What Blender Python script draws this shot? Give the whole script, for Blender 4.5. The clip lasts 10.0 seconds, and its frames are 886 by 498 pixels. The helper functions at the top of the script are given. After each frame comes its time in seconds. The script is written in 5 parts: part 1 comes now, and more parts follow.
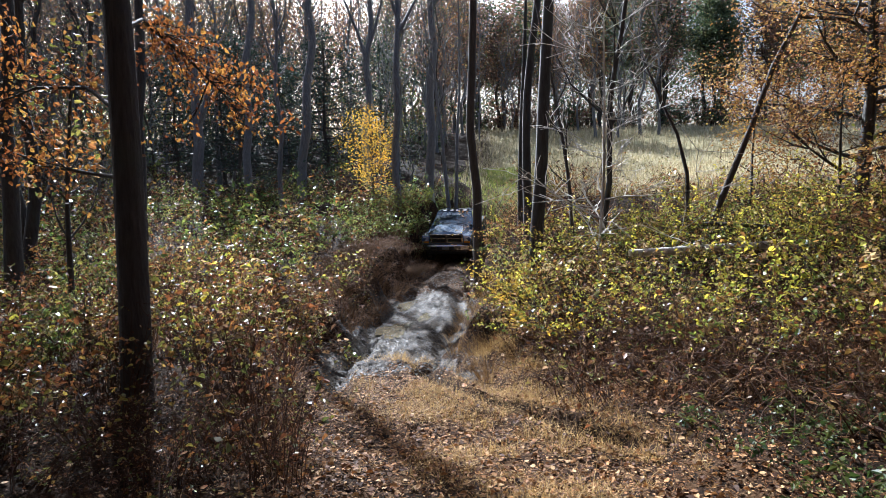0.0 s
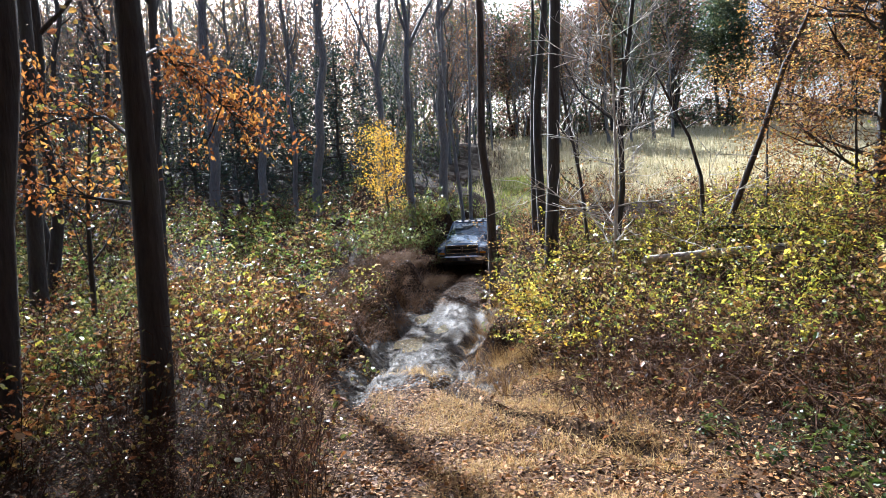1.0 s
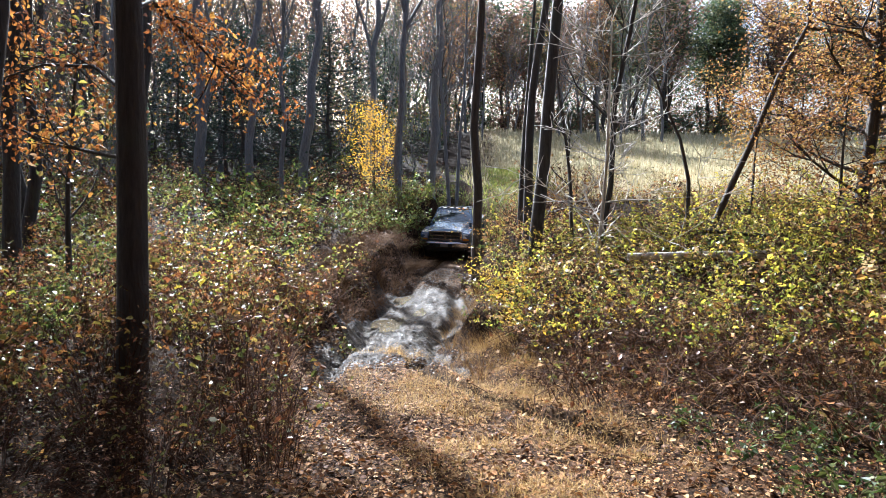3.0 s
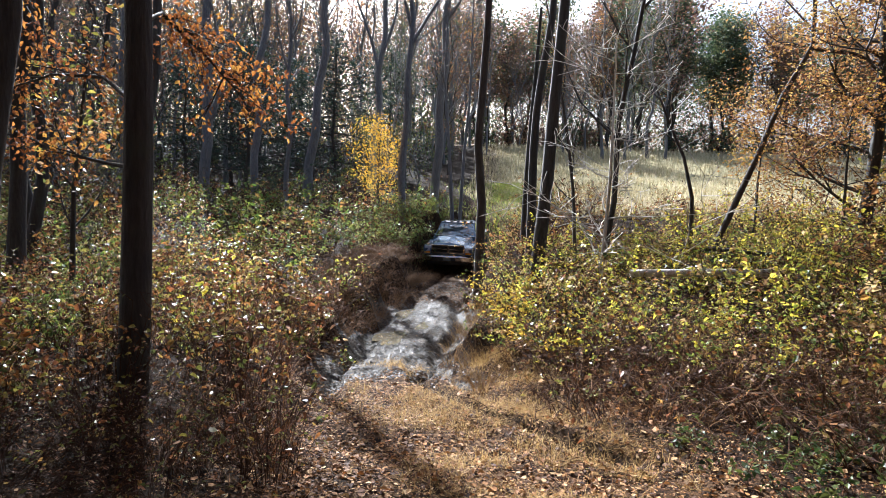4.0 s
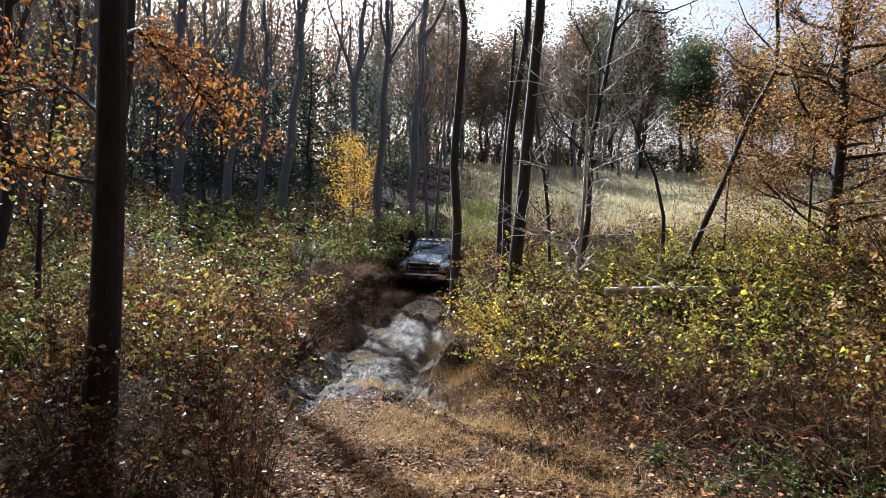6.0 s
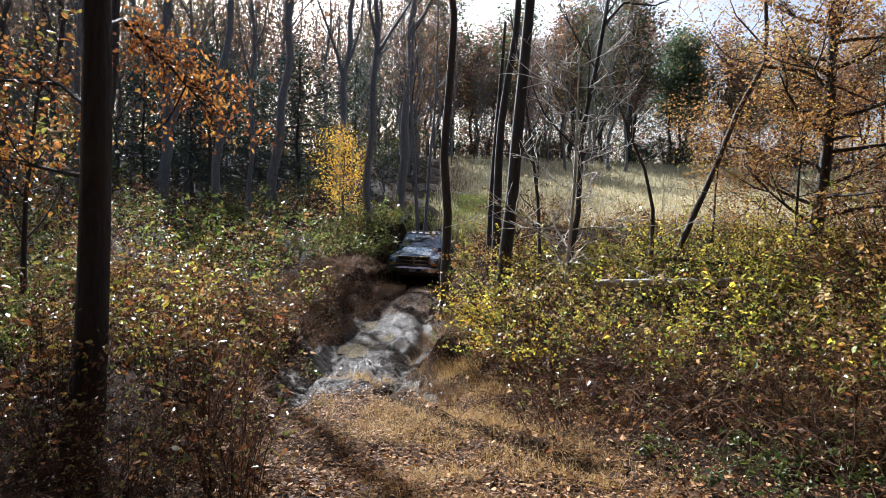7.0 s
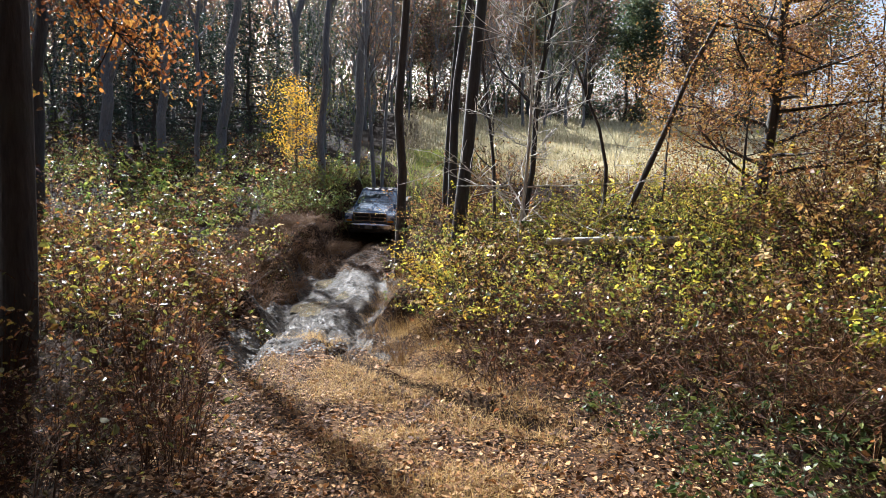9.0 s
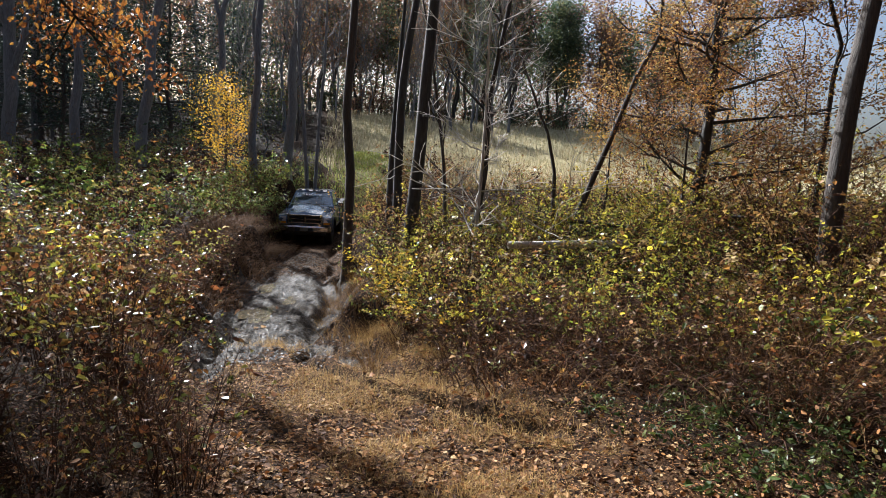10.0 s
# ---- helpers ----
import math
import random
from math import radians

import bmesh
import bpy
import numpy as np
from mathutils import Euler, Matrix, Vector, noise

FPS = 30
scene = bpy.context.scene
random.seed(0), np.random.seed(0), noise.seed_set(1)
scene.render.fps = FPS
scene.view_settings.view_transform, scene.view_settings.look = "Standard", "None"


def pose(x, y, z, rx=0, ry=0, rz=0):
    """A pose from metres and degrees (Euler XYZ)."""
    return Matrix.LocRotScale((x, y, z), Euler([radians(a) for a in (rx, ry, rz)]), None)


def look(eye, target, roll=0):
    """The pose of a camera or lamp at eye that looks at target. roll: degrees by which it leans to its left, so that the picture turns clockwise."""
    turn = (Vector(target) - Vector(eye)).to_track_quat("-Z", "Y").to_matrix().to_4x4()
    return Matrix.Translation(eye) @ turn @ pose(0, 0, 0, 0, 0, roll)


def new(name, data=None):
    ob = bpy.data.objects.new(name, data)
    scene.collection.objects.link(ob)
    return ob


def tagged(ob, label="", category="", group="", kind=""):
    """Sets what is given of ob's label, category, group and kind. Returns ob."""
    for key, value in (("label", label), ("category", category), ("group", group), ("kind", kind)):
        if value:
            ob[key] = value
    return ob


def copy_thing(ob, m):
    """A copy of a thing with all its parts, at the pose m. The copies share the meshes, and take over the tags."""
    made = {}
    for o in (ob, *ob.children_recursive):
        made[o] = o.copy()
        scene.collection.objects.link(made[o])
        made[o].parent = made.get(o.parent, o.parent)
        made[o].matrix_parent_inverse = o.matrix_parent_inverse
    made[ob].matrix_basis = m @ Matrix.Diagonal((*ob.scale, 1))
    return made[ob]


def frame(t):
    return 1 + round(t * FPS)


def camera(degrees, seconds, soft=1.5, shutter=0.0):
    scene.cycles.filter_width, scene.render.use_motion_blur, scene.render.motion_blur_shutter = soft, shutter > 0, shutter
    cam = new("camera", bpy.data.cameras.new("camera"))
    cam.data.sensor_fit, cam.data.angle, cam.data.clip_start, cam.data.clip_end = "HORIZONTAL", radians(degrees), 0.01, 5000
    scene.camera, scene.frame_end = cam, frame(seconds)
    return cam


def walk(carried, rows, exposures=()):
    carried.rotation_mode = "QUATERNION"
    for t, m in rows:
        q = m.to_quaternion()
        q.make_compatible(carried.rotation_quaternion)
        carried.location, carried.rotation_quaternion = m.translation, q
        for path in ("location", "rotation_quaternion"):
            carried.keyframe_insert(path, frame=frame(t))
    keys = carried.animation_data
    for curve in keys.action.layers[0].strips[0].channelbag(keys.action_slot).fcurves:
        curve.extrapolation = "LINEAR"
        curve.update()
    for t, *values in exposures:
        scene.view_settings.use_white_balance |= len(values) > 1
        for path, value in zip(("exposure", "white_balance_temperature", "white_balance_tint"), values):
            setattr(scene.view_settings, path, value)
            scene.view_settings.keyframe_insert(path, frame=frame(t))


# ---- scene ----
cam = camera(73.04, 10.0, soft=0.5)
WALK = [
    (0, pose(0.02, 0.004, 1.685, 84.42, 1.279, 0.66)),
    (0.5, pose(0.021, -0.022, 1.697, 84.032, 0.167, 3.086)),
    (1, pose(0.06, -0.033, 1.72, 85.478, 3.338, 2.089)),
    (1.5, pose(0.043, 0.03, 1.662, 83.789, 0.146, -2.595)),
    (2, pose(-0.002, 0.035, 1.654, 83.654, 0.027, -1.143)),
    (2.5, pose(0, 0, 1.65, 84, -0.497, 0.052)),
    (4, pose(0.001, -0.019, 1.648, 85.54, -1.997, 1.039)),
    (4.5, pose(-0.003, -0.034, 1.651, 87.309, -1.642, -0.134)),
    (5, pose(-0.001, -0.032, 1.654, 87.861, -2.107, -1.043)),
    (5.5, pose(-0.014, -0.031, 1.645, 87.545, -2.214, -1.14)),
    (7, pose(-0.025, -0.01, 1.648, 86.703, -2.04, -2.311)),
    (7.5, pose(-0.031, -0.02, 1.643, 85.829, -2.151, -2.838)),
    (8, pose(-0.028, -0.017, 1.639, 85.412, -2.034, -3.887)),
    (8.5, pose(0.004, 0.034, 1.642, 84.285, -2.908, -5.12)),
    (9, pose(0.061, 0.069, 1.683, 82.624, -2.374, -6.259)),
    (9.5, pose(-0.101, 0.075, 1.692, 82.769, -2.94, -8.745)),
    (10, pose(-0.531, 0.245, 1.662, 83.217, -3.296, -13.645)),
]
EXPOSED = [(0.0, 1.9), (1.0, 2.3), (1.5, 1.95), (2.0, 2.15), (2.5, 2.4), (4.0, 2.2), (4.5, 1.95), (5.5, 1.75), (7.5, 1.85), (9.0, 2.05), (9.5, 1.9), (10.0, 1.55)]
walk(cam, WALK, [(t, stops + 0.17, 5400 + 40 * t, 10) for t, stops in EXPOSED])

# ---- daylight ----
SUN_AZ, SUN_EL = radians(-25), radians(36)
world = bpy.data.worlds.new("world")
scene.world = world
world.use_nodes = True
wn = world.node_tree.nodes
sky = wn.new("ShaderNodeTexSky")
sky.sky_type, sky.sun_disc = "NISHITA", False
sky.sun_elevation, sky.sun_rotation = SUN_EL, SUN_AZ
sky.air_density, sky.dust_density, sky.ozone_density = 1.0, 6.5, 1.0
wn["Background"].inputs["Strength"].default_value = 0.052
world.node_tree.links.new(sky.outputs["Color"], wn["Background"].inputs["Color"])
sun_data = bpy.data.lights.new("sun", "SUN")
sun_data.energy, sun_data.angle, sun_data.color = 5.0, radians(0.5), (1.0, 0.97, 0.92)
sun = new("sun", sun_data)
sun_at = Vector((math.sin(SUN_AZ) * math.cos(SUN_EL), math.cos(SUN_AZ) * math.cos(SUN_EL), math.sin(SUN_EL)))
sun.matrix_world = look(sun_at * 60, (0, 0, 0))


# ---- materials ----
def material(name):
    m = bpy.data.materials.new(name)
    m.use_nodes = True
    return m, m.node_tree.nodes, m.node_tree.links, m.node_tree.nodes["Principled BSDF"]


def noise_node(n, l, scale, detail=4.0, rough=0.6, coords=None, stretch=None):
    t = n.new("ShaderNodeTexNoise")
    t.inputs["Scale"].default_value, t.inputs["Detail"].default_value, t.inputs["Roughness"].default_value = scale, detail, rough
    if coords is not None:
        if stretch:
            mp = n.new("ShaderNodeMapping")
            mp.inputs["Scale"].default_value = stretch
            l.new(coords, mp.inputs["Vector"])
            coords = mp.outputs["Vector"]
        l.new(coords, t.inputs["Vector"])
    return t


def ramp(n, l, source, stops):
    r = n.new("ShaderNodeValToRGB")
    e = r.color_ramp.elements
    while len(e) < len(stops):
        e.new(0.5)
    for k, (p, c) in zip(e, stops):
        k.position, k.color = p, (*c, 1) if len(c) == 3 else c
    l.new(source, r.inputs["Fac"])
    return r


def mixed(n, l, fac, a, b, mode="MIX"):
    x = n.new("ShaderNodeMix")
    x.data_type, x.blend_type = "RGBA", mode
    for k, v in ((0, fac), (6, a), (7, b)):
        if isinstance(v, (int, float)):
            x.inputs[k].default_value = v
        elif isinstance(v, tuple):
            x.inputs[k].default_value = (*v, 1)
        else:
            l.new(v, x.inputs[k])
    return x.outputs[2]


def bumped(n, l, b, height, strength, distance):
    k = n.new("ShaderNodeBump")
    k.inputs["Strength"].default_value, k.inputs["Distance"].default_value = strength, distance
    l.new(height, k.inputs["Height"])
    l.new(k.outputs["Normal"], b.inputs["Normal"])
    return k


def leaf_material(name, stops, through_light=0.45, rough=0.55, shine=0.5):
    """Thin leaves of several colours; daylight shines through them."""
    m, n, l, b = material(name)
    g = n.new("ShaderNodeAttribute")
    g.attribute_name = "leaf_tone"
    c = ramp(n, l, g.outputs["Fac"], stops)
    tc = n.new("ShaderNodeTexCoord")
    t = noise_node(n, l, 60, 3, 0.6, tc.outputs["Object"])
    spots = ramp(n, l, t.outputs["Fac"], [(0.3, (0.55, 0.5, 0.45)), (0.6, (1.1, 1.08, 1.0))])
    col = mixed(n, l, 1.0, c.outputs["Color"], spots.outputs["Color"], "MULTIPLY")
    l.new(col, b.inputs["Base Color"])
    b.inputs["Roughness"].default_value, b.inputs["Specular IOR Level"].default_value = rough, shine
    tr = n.new("ShaderNodeBsdfTranslucent")
    l.new(col, tr.inputs["Color"])
    mx = n.new("ShaderNodeMixShader")
    mx.inputs[0].default_value = through_light
    l.new(b.outputs[0], mx.inputs[1])
    l.new(tr.outputs[0], mx.inputs[2])
    l.new(mx.outputs[0], n["Material Output"].inputs["Surface"])
    return m


def bark_material(name, dark, light, moss=None):
    m, n, l, b = material(name)
    tc = n.new("ShaderNodeTexCoord")
    ridges = noise_node(n, l, 14, 6, 0.65, tc.outputs["Object"], (2.2, 2.2, 0.28))
    blotch = noise_node(n, l, 1.6, 3, 0.5, tc.outputs["Object"])
    c = ramp(n, l, ridges.outputs["Fac"], [(0.36, dark), (0.68, light)])
    out = mixed(n, l, blotch.outputs["Fac"], c.outputs["Color"], tuple(0.55 * v for v in light))
    if moss:
        f = ramp(n, l, blotch.outputs["Fac"], [(0.52, (0, 0, 0)), (0.7, (0.6, 0.6, 0.6))])
        out = mixed(n, l, f.outputs["Color"], out, moss)
    l.new(out, b.inputs["Base Color"])
    b.inputs["Roughness"].default_value = 0.85
    bumped(n, l, b, ridges.outputs["Fac"], 0.9, 0.03)
    return m


def plain_material(name, color, rough=0.5, metal=0.0, grain=20.0, vary=0.25, bump=0.0, coat=0.0):
    m, n, l, b = material(name)
    tc = n.new("ShaderNodeTexCoord")
    t = noise_node(n, l, grain, 5, 0.65, tc.outputs["Object"])
    r = ramp(n, l, t.outputs["Fac"], [(0.3, tuple(v * (1 - vary) for v in color)), (0.7, tuple(v * (1 + vary) for v in color))])
    l.new(r.outputs["Color"], b.inputs["Base Color"])
    b.inputs["Roughness"].default_value, b.inputs["Metallic"].default_value = rough, metal
    b.inputs["Coat Weight"].default_value = coat
    b.inputs["Specular IOR Level"].default_value = 0.5 if rough < 0.8 else 0.15
    if bump:
        bumped(n, l, b, t.outputs["Fac"], bump, 0.01)
    return m


BARK = bark_material("bark_brown", (0.02, 0.015, 0.012), (0.09, 0.07, 0.054))
BARK_DARK = bark_material("bark_dark", (0.014, 0.012, 0.01), (0.066, 0.056, 0.047), (0.045, 0.05, 0.034))
BARK_FAR = bark_material("bark_grey", (0.05, 0.048, 0.047), (0.22, 0.212, 0.206))
BARK_PALE = bark_material("bark_pale", (0.3, 0.26, 0.21), (0.68, 0.62, 0.54))
STEM = plain_material("stem_brown", (0.048, 0.023, 0.012), 0.85, 0, 9, 0.6)
STEM_PALE = plain_material("stem_straw", (0.13, 0.07, 0.028), 0.8, 0, 9, 0.5)
LEAF_THICKET = leaf_material("leaf_thicket", [(0.0, (0.035, 0.05, 0.014)), (0.18, (0.1, 0.14, 0.026)), (0.35, (0.3, 0.32, 0.045)), (0.47, (0.66, 0.53, 0.06)), (0.58, (0.22, 0.27, 0.045)), (0.7, (0.3, 0.16, 0.04)), (0.88, (0.12, 0.058, 0.024)), (1.0, (0.46, 0.34, 0.17))], 0.53, 0.36)
LEAF_WEED = leaf_material("leaf_weed", [(0.0, (0.03, 0.014, 0.008)), (0.18, (0.11, 0.042, 0.018)), (0.36, (0.25, 0.095, 0.034)), (0.52, (0.38, 0.19, 0.055)), (0.66, (0.25, 0.23, 0.048)), (0.8, (0.075, 0.095, 0.025)), (0.92, (0.15, 0.075, 0.04)), (1.0, (0.42, 0.28, 0.16))], 0.46, 0.3)
LEAF_VERGE = leaf_material("leaf_verge", [(0.0, (0.02, 0.036, 0.01)), (0.5, (0.05, 0.08, 0.018)), (1.0, (0.13, 0.14, 0.035))], 0.35, 0.45, 0.3)
LEAF_GREEN = leaf_material("leaf_green", [(0.0, (0.05, 0.09, 0.02)), (0.4, (0.11, 0.16, 0.034)), (0.75, (0.22, 0.24, 0.05)), (1.0, (0.34, 0.28, 0.08))], 0.48, 0.42)
LEAF_RUST = leaf_material("leaf_rust", [(0.0, (0.085, 0.04, 0.03)), (0.15, (0.16, 0.075, 0.035)), (0.35, (0.3, 0.14, 0.045)), (0.7, (0.38, 0.22, 0.07)), (1.0, (0.45, 0.33, 0.11))])
LEAF_GOLD = leaf_material("leaf_gold", [(0.0, (0.5, 0.32, 0.03)), (0.5, (0.68, 0.46, 0.05)), (1.0, (0.5, 0.42, 0.07))], 0.6)
LEAF_AMBER = leaf_material("leaf_amber", [(0.0, (0.42, 0.22, 0.02)), (0.5, (0.62, 0.36, 0.03)), (1.0, (0.6, 0.44, 0.06))], 0.6)
LEAF_FAR_GREEN = leaf_material("leaf_far_green", [(0.0, (0.035, 0.065, 0.036)), (0.5, (0.065, 0.1, 0.048)), (0.85, (0.12, 0.14, 0.06)), (1.0, (0.22, 0.19, 0.08))], 0.35)
LEAF_FAR_BROWN = leaf_material("leaf_far_brown", [(0.0, (0.1, 0.062, 0.05)), (0.4, (0.18, 0.105, 0.08)), (0.75, (0.27, 0.14, 0.075)), (1.0, (0.16, 0.15, 0.08))], 0.4)
LEAF_CEDAR = leaf_material("leaf_cedar", [(0.0, (0.014, 0.03, 0.024)), (1.0, (0.035, 0.06, 0.042))], 0.2, 0.6)
LEAF_LITTER = leaf_material("leaf_litter", [(0.0, (0.03, 0.014, 0.008)), (0.28, (0.1, 0.046, 0.02)), (0.52, (0.2, 0.1, 0.042)), (0.7, (0.3, 0.14, 0.045)), (0.87, (0.34, 0.21, 0.1)), (1.0, (0.4, 0.27, 0.14))], 0.14, 0.7, 0.16)
LEAF_OCHRE = leaf_material("leaf_ochre", [(0.0, (0.11, 0.05, 0.024)), (0.4, (0.28, 0.14, 0.035)), (0.75, (0.42, 0.25, 0.05)), (1.0, (0.22, 0.2, 0.05))], 0.5)
LEAF_OAK = leaf_material("leaf_oak", [(0.0, (0.14, 0.05, 0.022)), (0.4, (0.25, 0.095, 0.028)), (0.75, (0.35, 0.145, 0.034)), (1.0, (0.42, 0.23, 0.05))], 0.5)
STRAW = leaf_material("dry_grass", [(0.0, (0.14, 0.075, 0.026)), (0.45, (0.31, 0.19, 0.065)), (0.8, (0.43, 0.29, 0.11)), (1.0, (0.52, 0.38, 0.17))], 0.4, 0.7, 0.15)
FIELD_GRASS = leaf_material("field_grass", [(0.0, (0.27, 0.22, 0.11)), (0.4, (0.42, 0.36, 0.21)), (0.8, (0.58, 0.5, 0.35)), (1.0, (0.26, 0.25, 0.11))], 0.35, 0.6)
LEAF_DEAD = leaf_material("withered_blade", [(0.0, (0.035, 0.014, 0.007)), (0.45, (0.09, 0.037, 0.015)), (0.8, (0.15, 0.068, 0.026)), (1.0, (0.3, 0.19, 0.09))], 0.3, 0.8, 0.1)
GREEN_GRASS = leaf_material("green_grass", [(0.0, (0.12, 0.17, 0.03)), (0.6, (0.26, 0.32, 0.06)), (1.0, (0.45, 0.4, 0.12))], 0.4, 0.5)


# ---- the lie of the land ----
def smooth(a, b, v):
    k = np.clip((v - a) / (b - a), 0, 1)
    return k * k * (3 - 2 * k)


LANE_Y = [-30, 0, 3, 5, 7, 8.4, 11.5, 16, 22.5, 24.6, 28.6, 30.5, 33, 36, 60]
LANE_X = [6, 1.6, 0.55, 0.0, -0.55, -0.85, -0.8, -0.4, 0.15, 0.55, 1.4, 1.9, 2.45, 3.0, 4.0]
LANE_Z = [0.1, 0.02, -0.08, -0.36, -0.6, -0.79, -1.0, -1.05, -1.2, -1.25, -1.06, -0.3, 0.9, 1.7, 4.9]
LAND_Y = [-60, 0, 3, 8, 14, 20, 26, 32, 45, 76, 110, 200, 900]
LAND_Z = [1.5, 0.0, -0.02, -0.38, -0.25, 0.1, 0.75, 1.6, 3.1, 8.9, 11, 13, 14]


RUT_Y, RUT_X = [3.9, 4.7, 5.6, 6.5, 7.4, 8.4], [1.7, 1.05, 0.5, -0.02, -0.3, -0.45]
PUDDLES = [(-1.15, 11.7, 0.34, 0.75), (-0.6, 12.9, 0.15, 0.5), (-1.1, 14.4, 0.2, 0.7)]
TABLE = np.random.default_rng(7).random((64, 64))


def value_noise(x, y):
    """Smooth random heights between 0 and 1, one knot per unit."""
    i, j = np.floor(x).astype(int), np.floor(y).astype(int)
    u, v = x - i, y - j
    u, v = u * u * (3 - 2 * u), v * v * (3 - 2 * v)
    a, b = TABLE[i % 64, j % 64], TABLE[(i + 1) % 64, j % 64]
    c, d = TABLE[i % 64, (j + 1) % 64], TABLE[(i + 1) % 64, (j + 1) % 64]
    return (a * (1 - u) + b * u) * (1 - v) + (c * (1 - u) + d * u) * v


def lane_mid(y):
    return np.interp(y, LANE_Y, LANE_X)


def ground(x, y):
    """Height of the land at x, y; works on numbers and arrays."""
    x, y = np.asarray(x, float), np.asarray(y, float)
    land = np.interp(y, LAND_Y, LAND_Z)
    land = land + 0.8 * smooth(1.5, 5.5, x) * smooth(6, 11, y) * (1 - smooth(24, 36, y))
    land = land + 0.12 * np.sin(x * 0.9 + 1.3) * np.sin(y * 0.7) + 0.05 * np.sin(2.3 * x) * np.cos(1.9 * y + x)
    lane = np.interp(y, LANE_Y, LANE_Z)
    off = np.abs(x - lane_mid(y))
    wide = 0.12 * np.sin(1.7 * y) + 0.1 * np.sin(4.3 * y + x) + 0.6 * smooth(19, 22, y)
    k = 1 - smooth(1.05 + wide, 1.75 + 1.6 * wide, off)
    k = k * (1 - smooth(34, 50, y))
    rut = np.exp(-((off - 0.75 - 0.12 * np.sin(1.1 * y)) / 0.17) ** 2) * smooth(5, 8, y) * (1 - smooth(25, 30, y))
    churn = 0.1 * (value_noise(x * 2.6, y * 1.1) - 0.5) + 0.06 * (value_noise(x * 7 + 9, y * 2.6) - 0.5) + 0.05 * (value_noise(x * 12, y * 7 + 5) - 0.5) + 0.05 * (value_noise(x * 21 + 3, y * 13) - 0.5)
    churn = churn + 0.05 * np.sin(11 * (x - lane_mid(y)) + 1.2 * np.sin(0.9 * y)) * value_noise(x * 1.5, y * 0.8)
    churn = churn * smooth(7, 9, y) * (1 - 0.8 * smooth(18, 22, y)) + 0.03 * (value_noise(x * 5, y * 5) - 0.5)
    lane = lane - 0.25 * rut + churn
    z = land * (1 - k) + lane * k + 0.07 * (value_noise(x * 1.3, y * 1.3) - 0.5)
    for px, py, rx, ry in PUDDLES:
        pool = np.exp(-((((x - px) / rx) ** 2 + ((y - py) / ry) ** 2) / 2.6) ** 2)
        z = z * (1 - pool) + (np.interp(py, LANE_Y, LANE_Z) - 0.07) * pool
    # a wheel rut that swings away to the right
    gx = np.interp(y, RUT_Y, RUT_X)
    fade = smooth(4.2, 4.9, y) * (1 - smooth(7.8, 8.6, y))
    return z - fade * (0.34 * np.exp(-((x - gx) / 0.17) ** 6) - 0.08 * np.exp(-((x - gx - 0.3) / 0.16) ** 2) - 0.07 * np.exp(-((x - gx + 0.3) / 0.16) ** 2))


def gz(x, y):
    return float(ground(x, y))


def spaced(edges):
    out = []
    for a, b, step in edges:
        out += list(np.arange(a, b, step))
    return np.array(out + [edges[-1][1]])


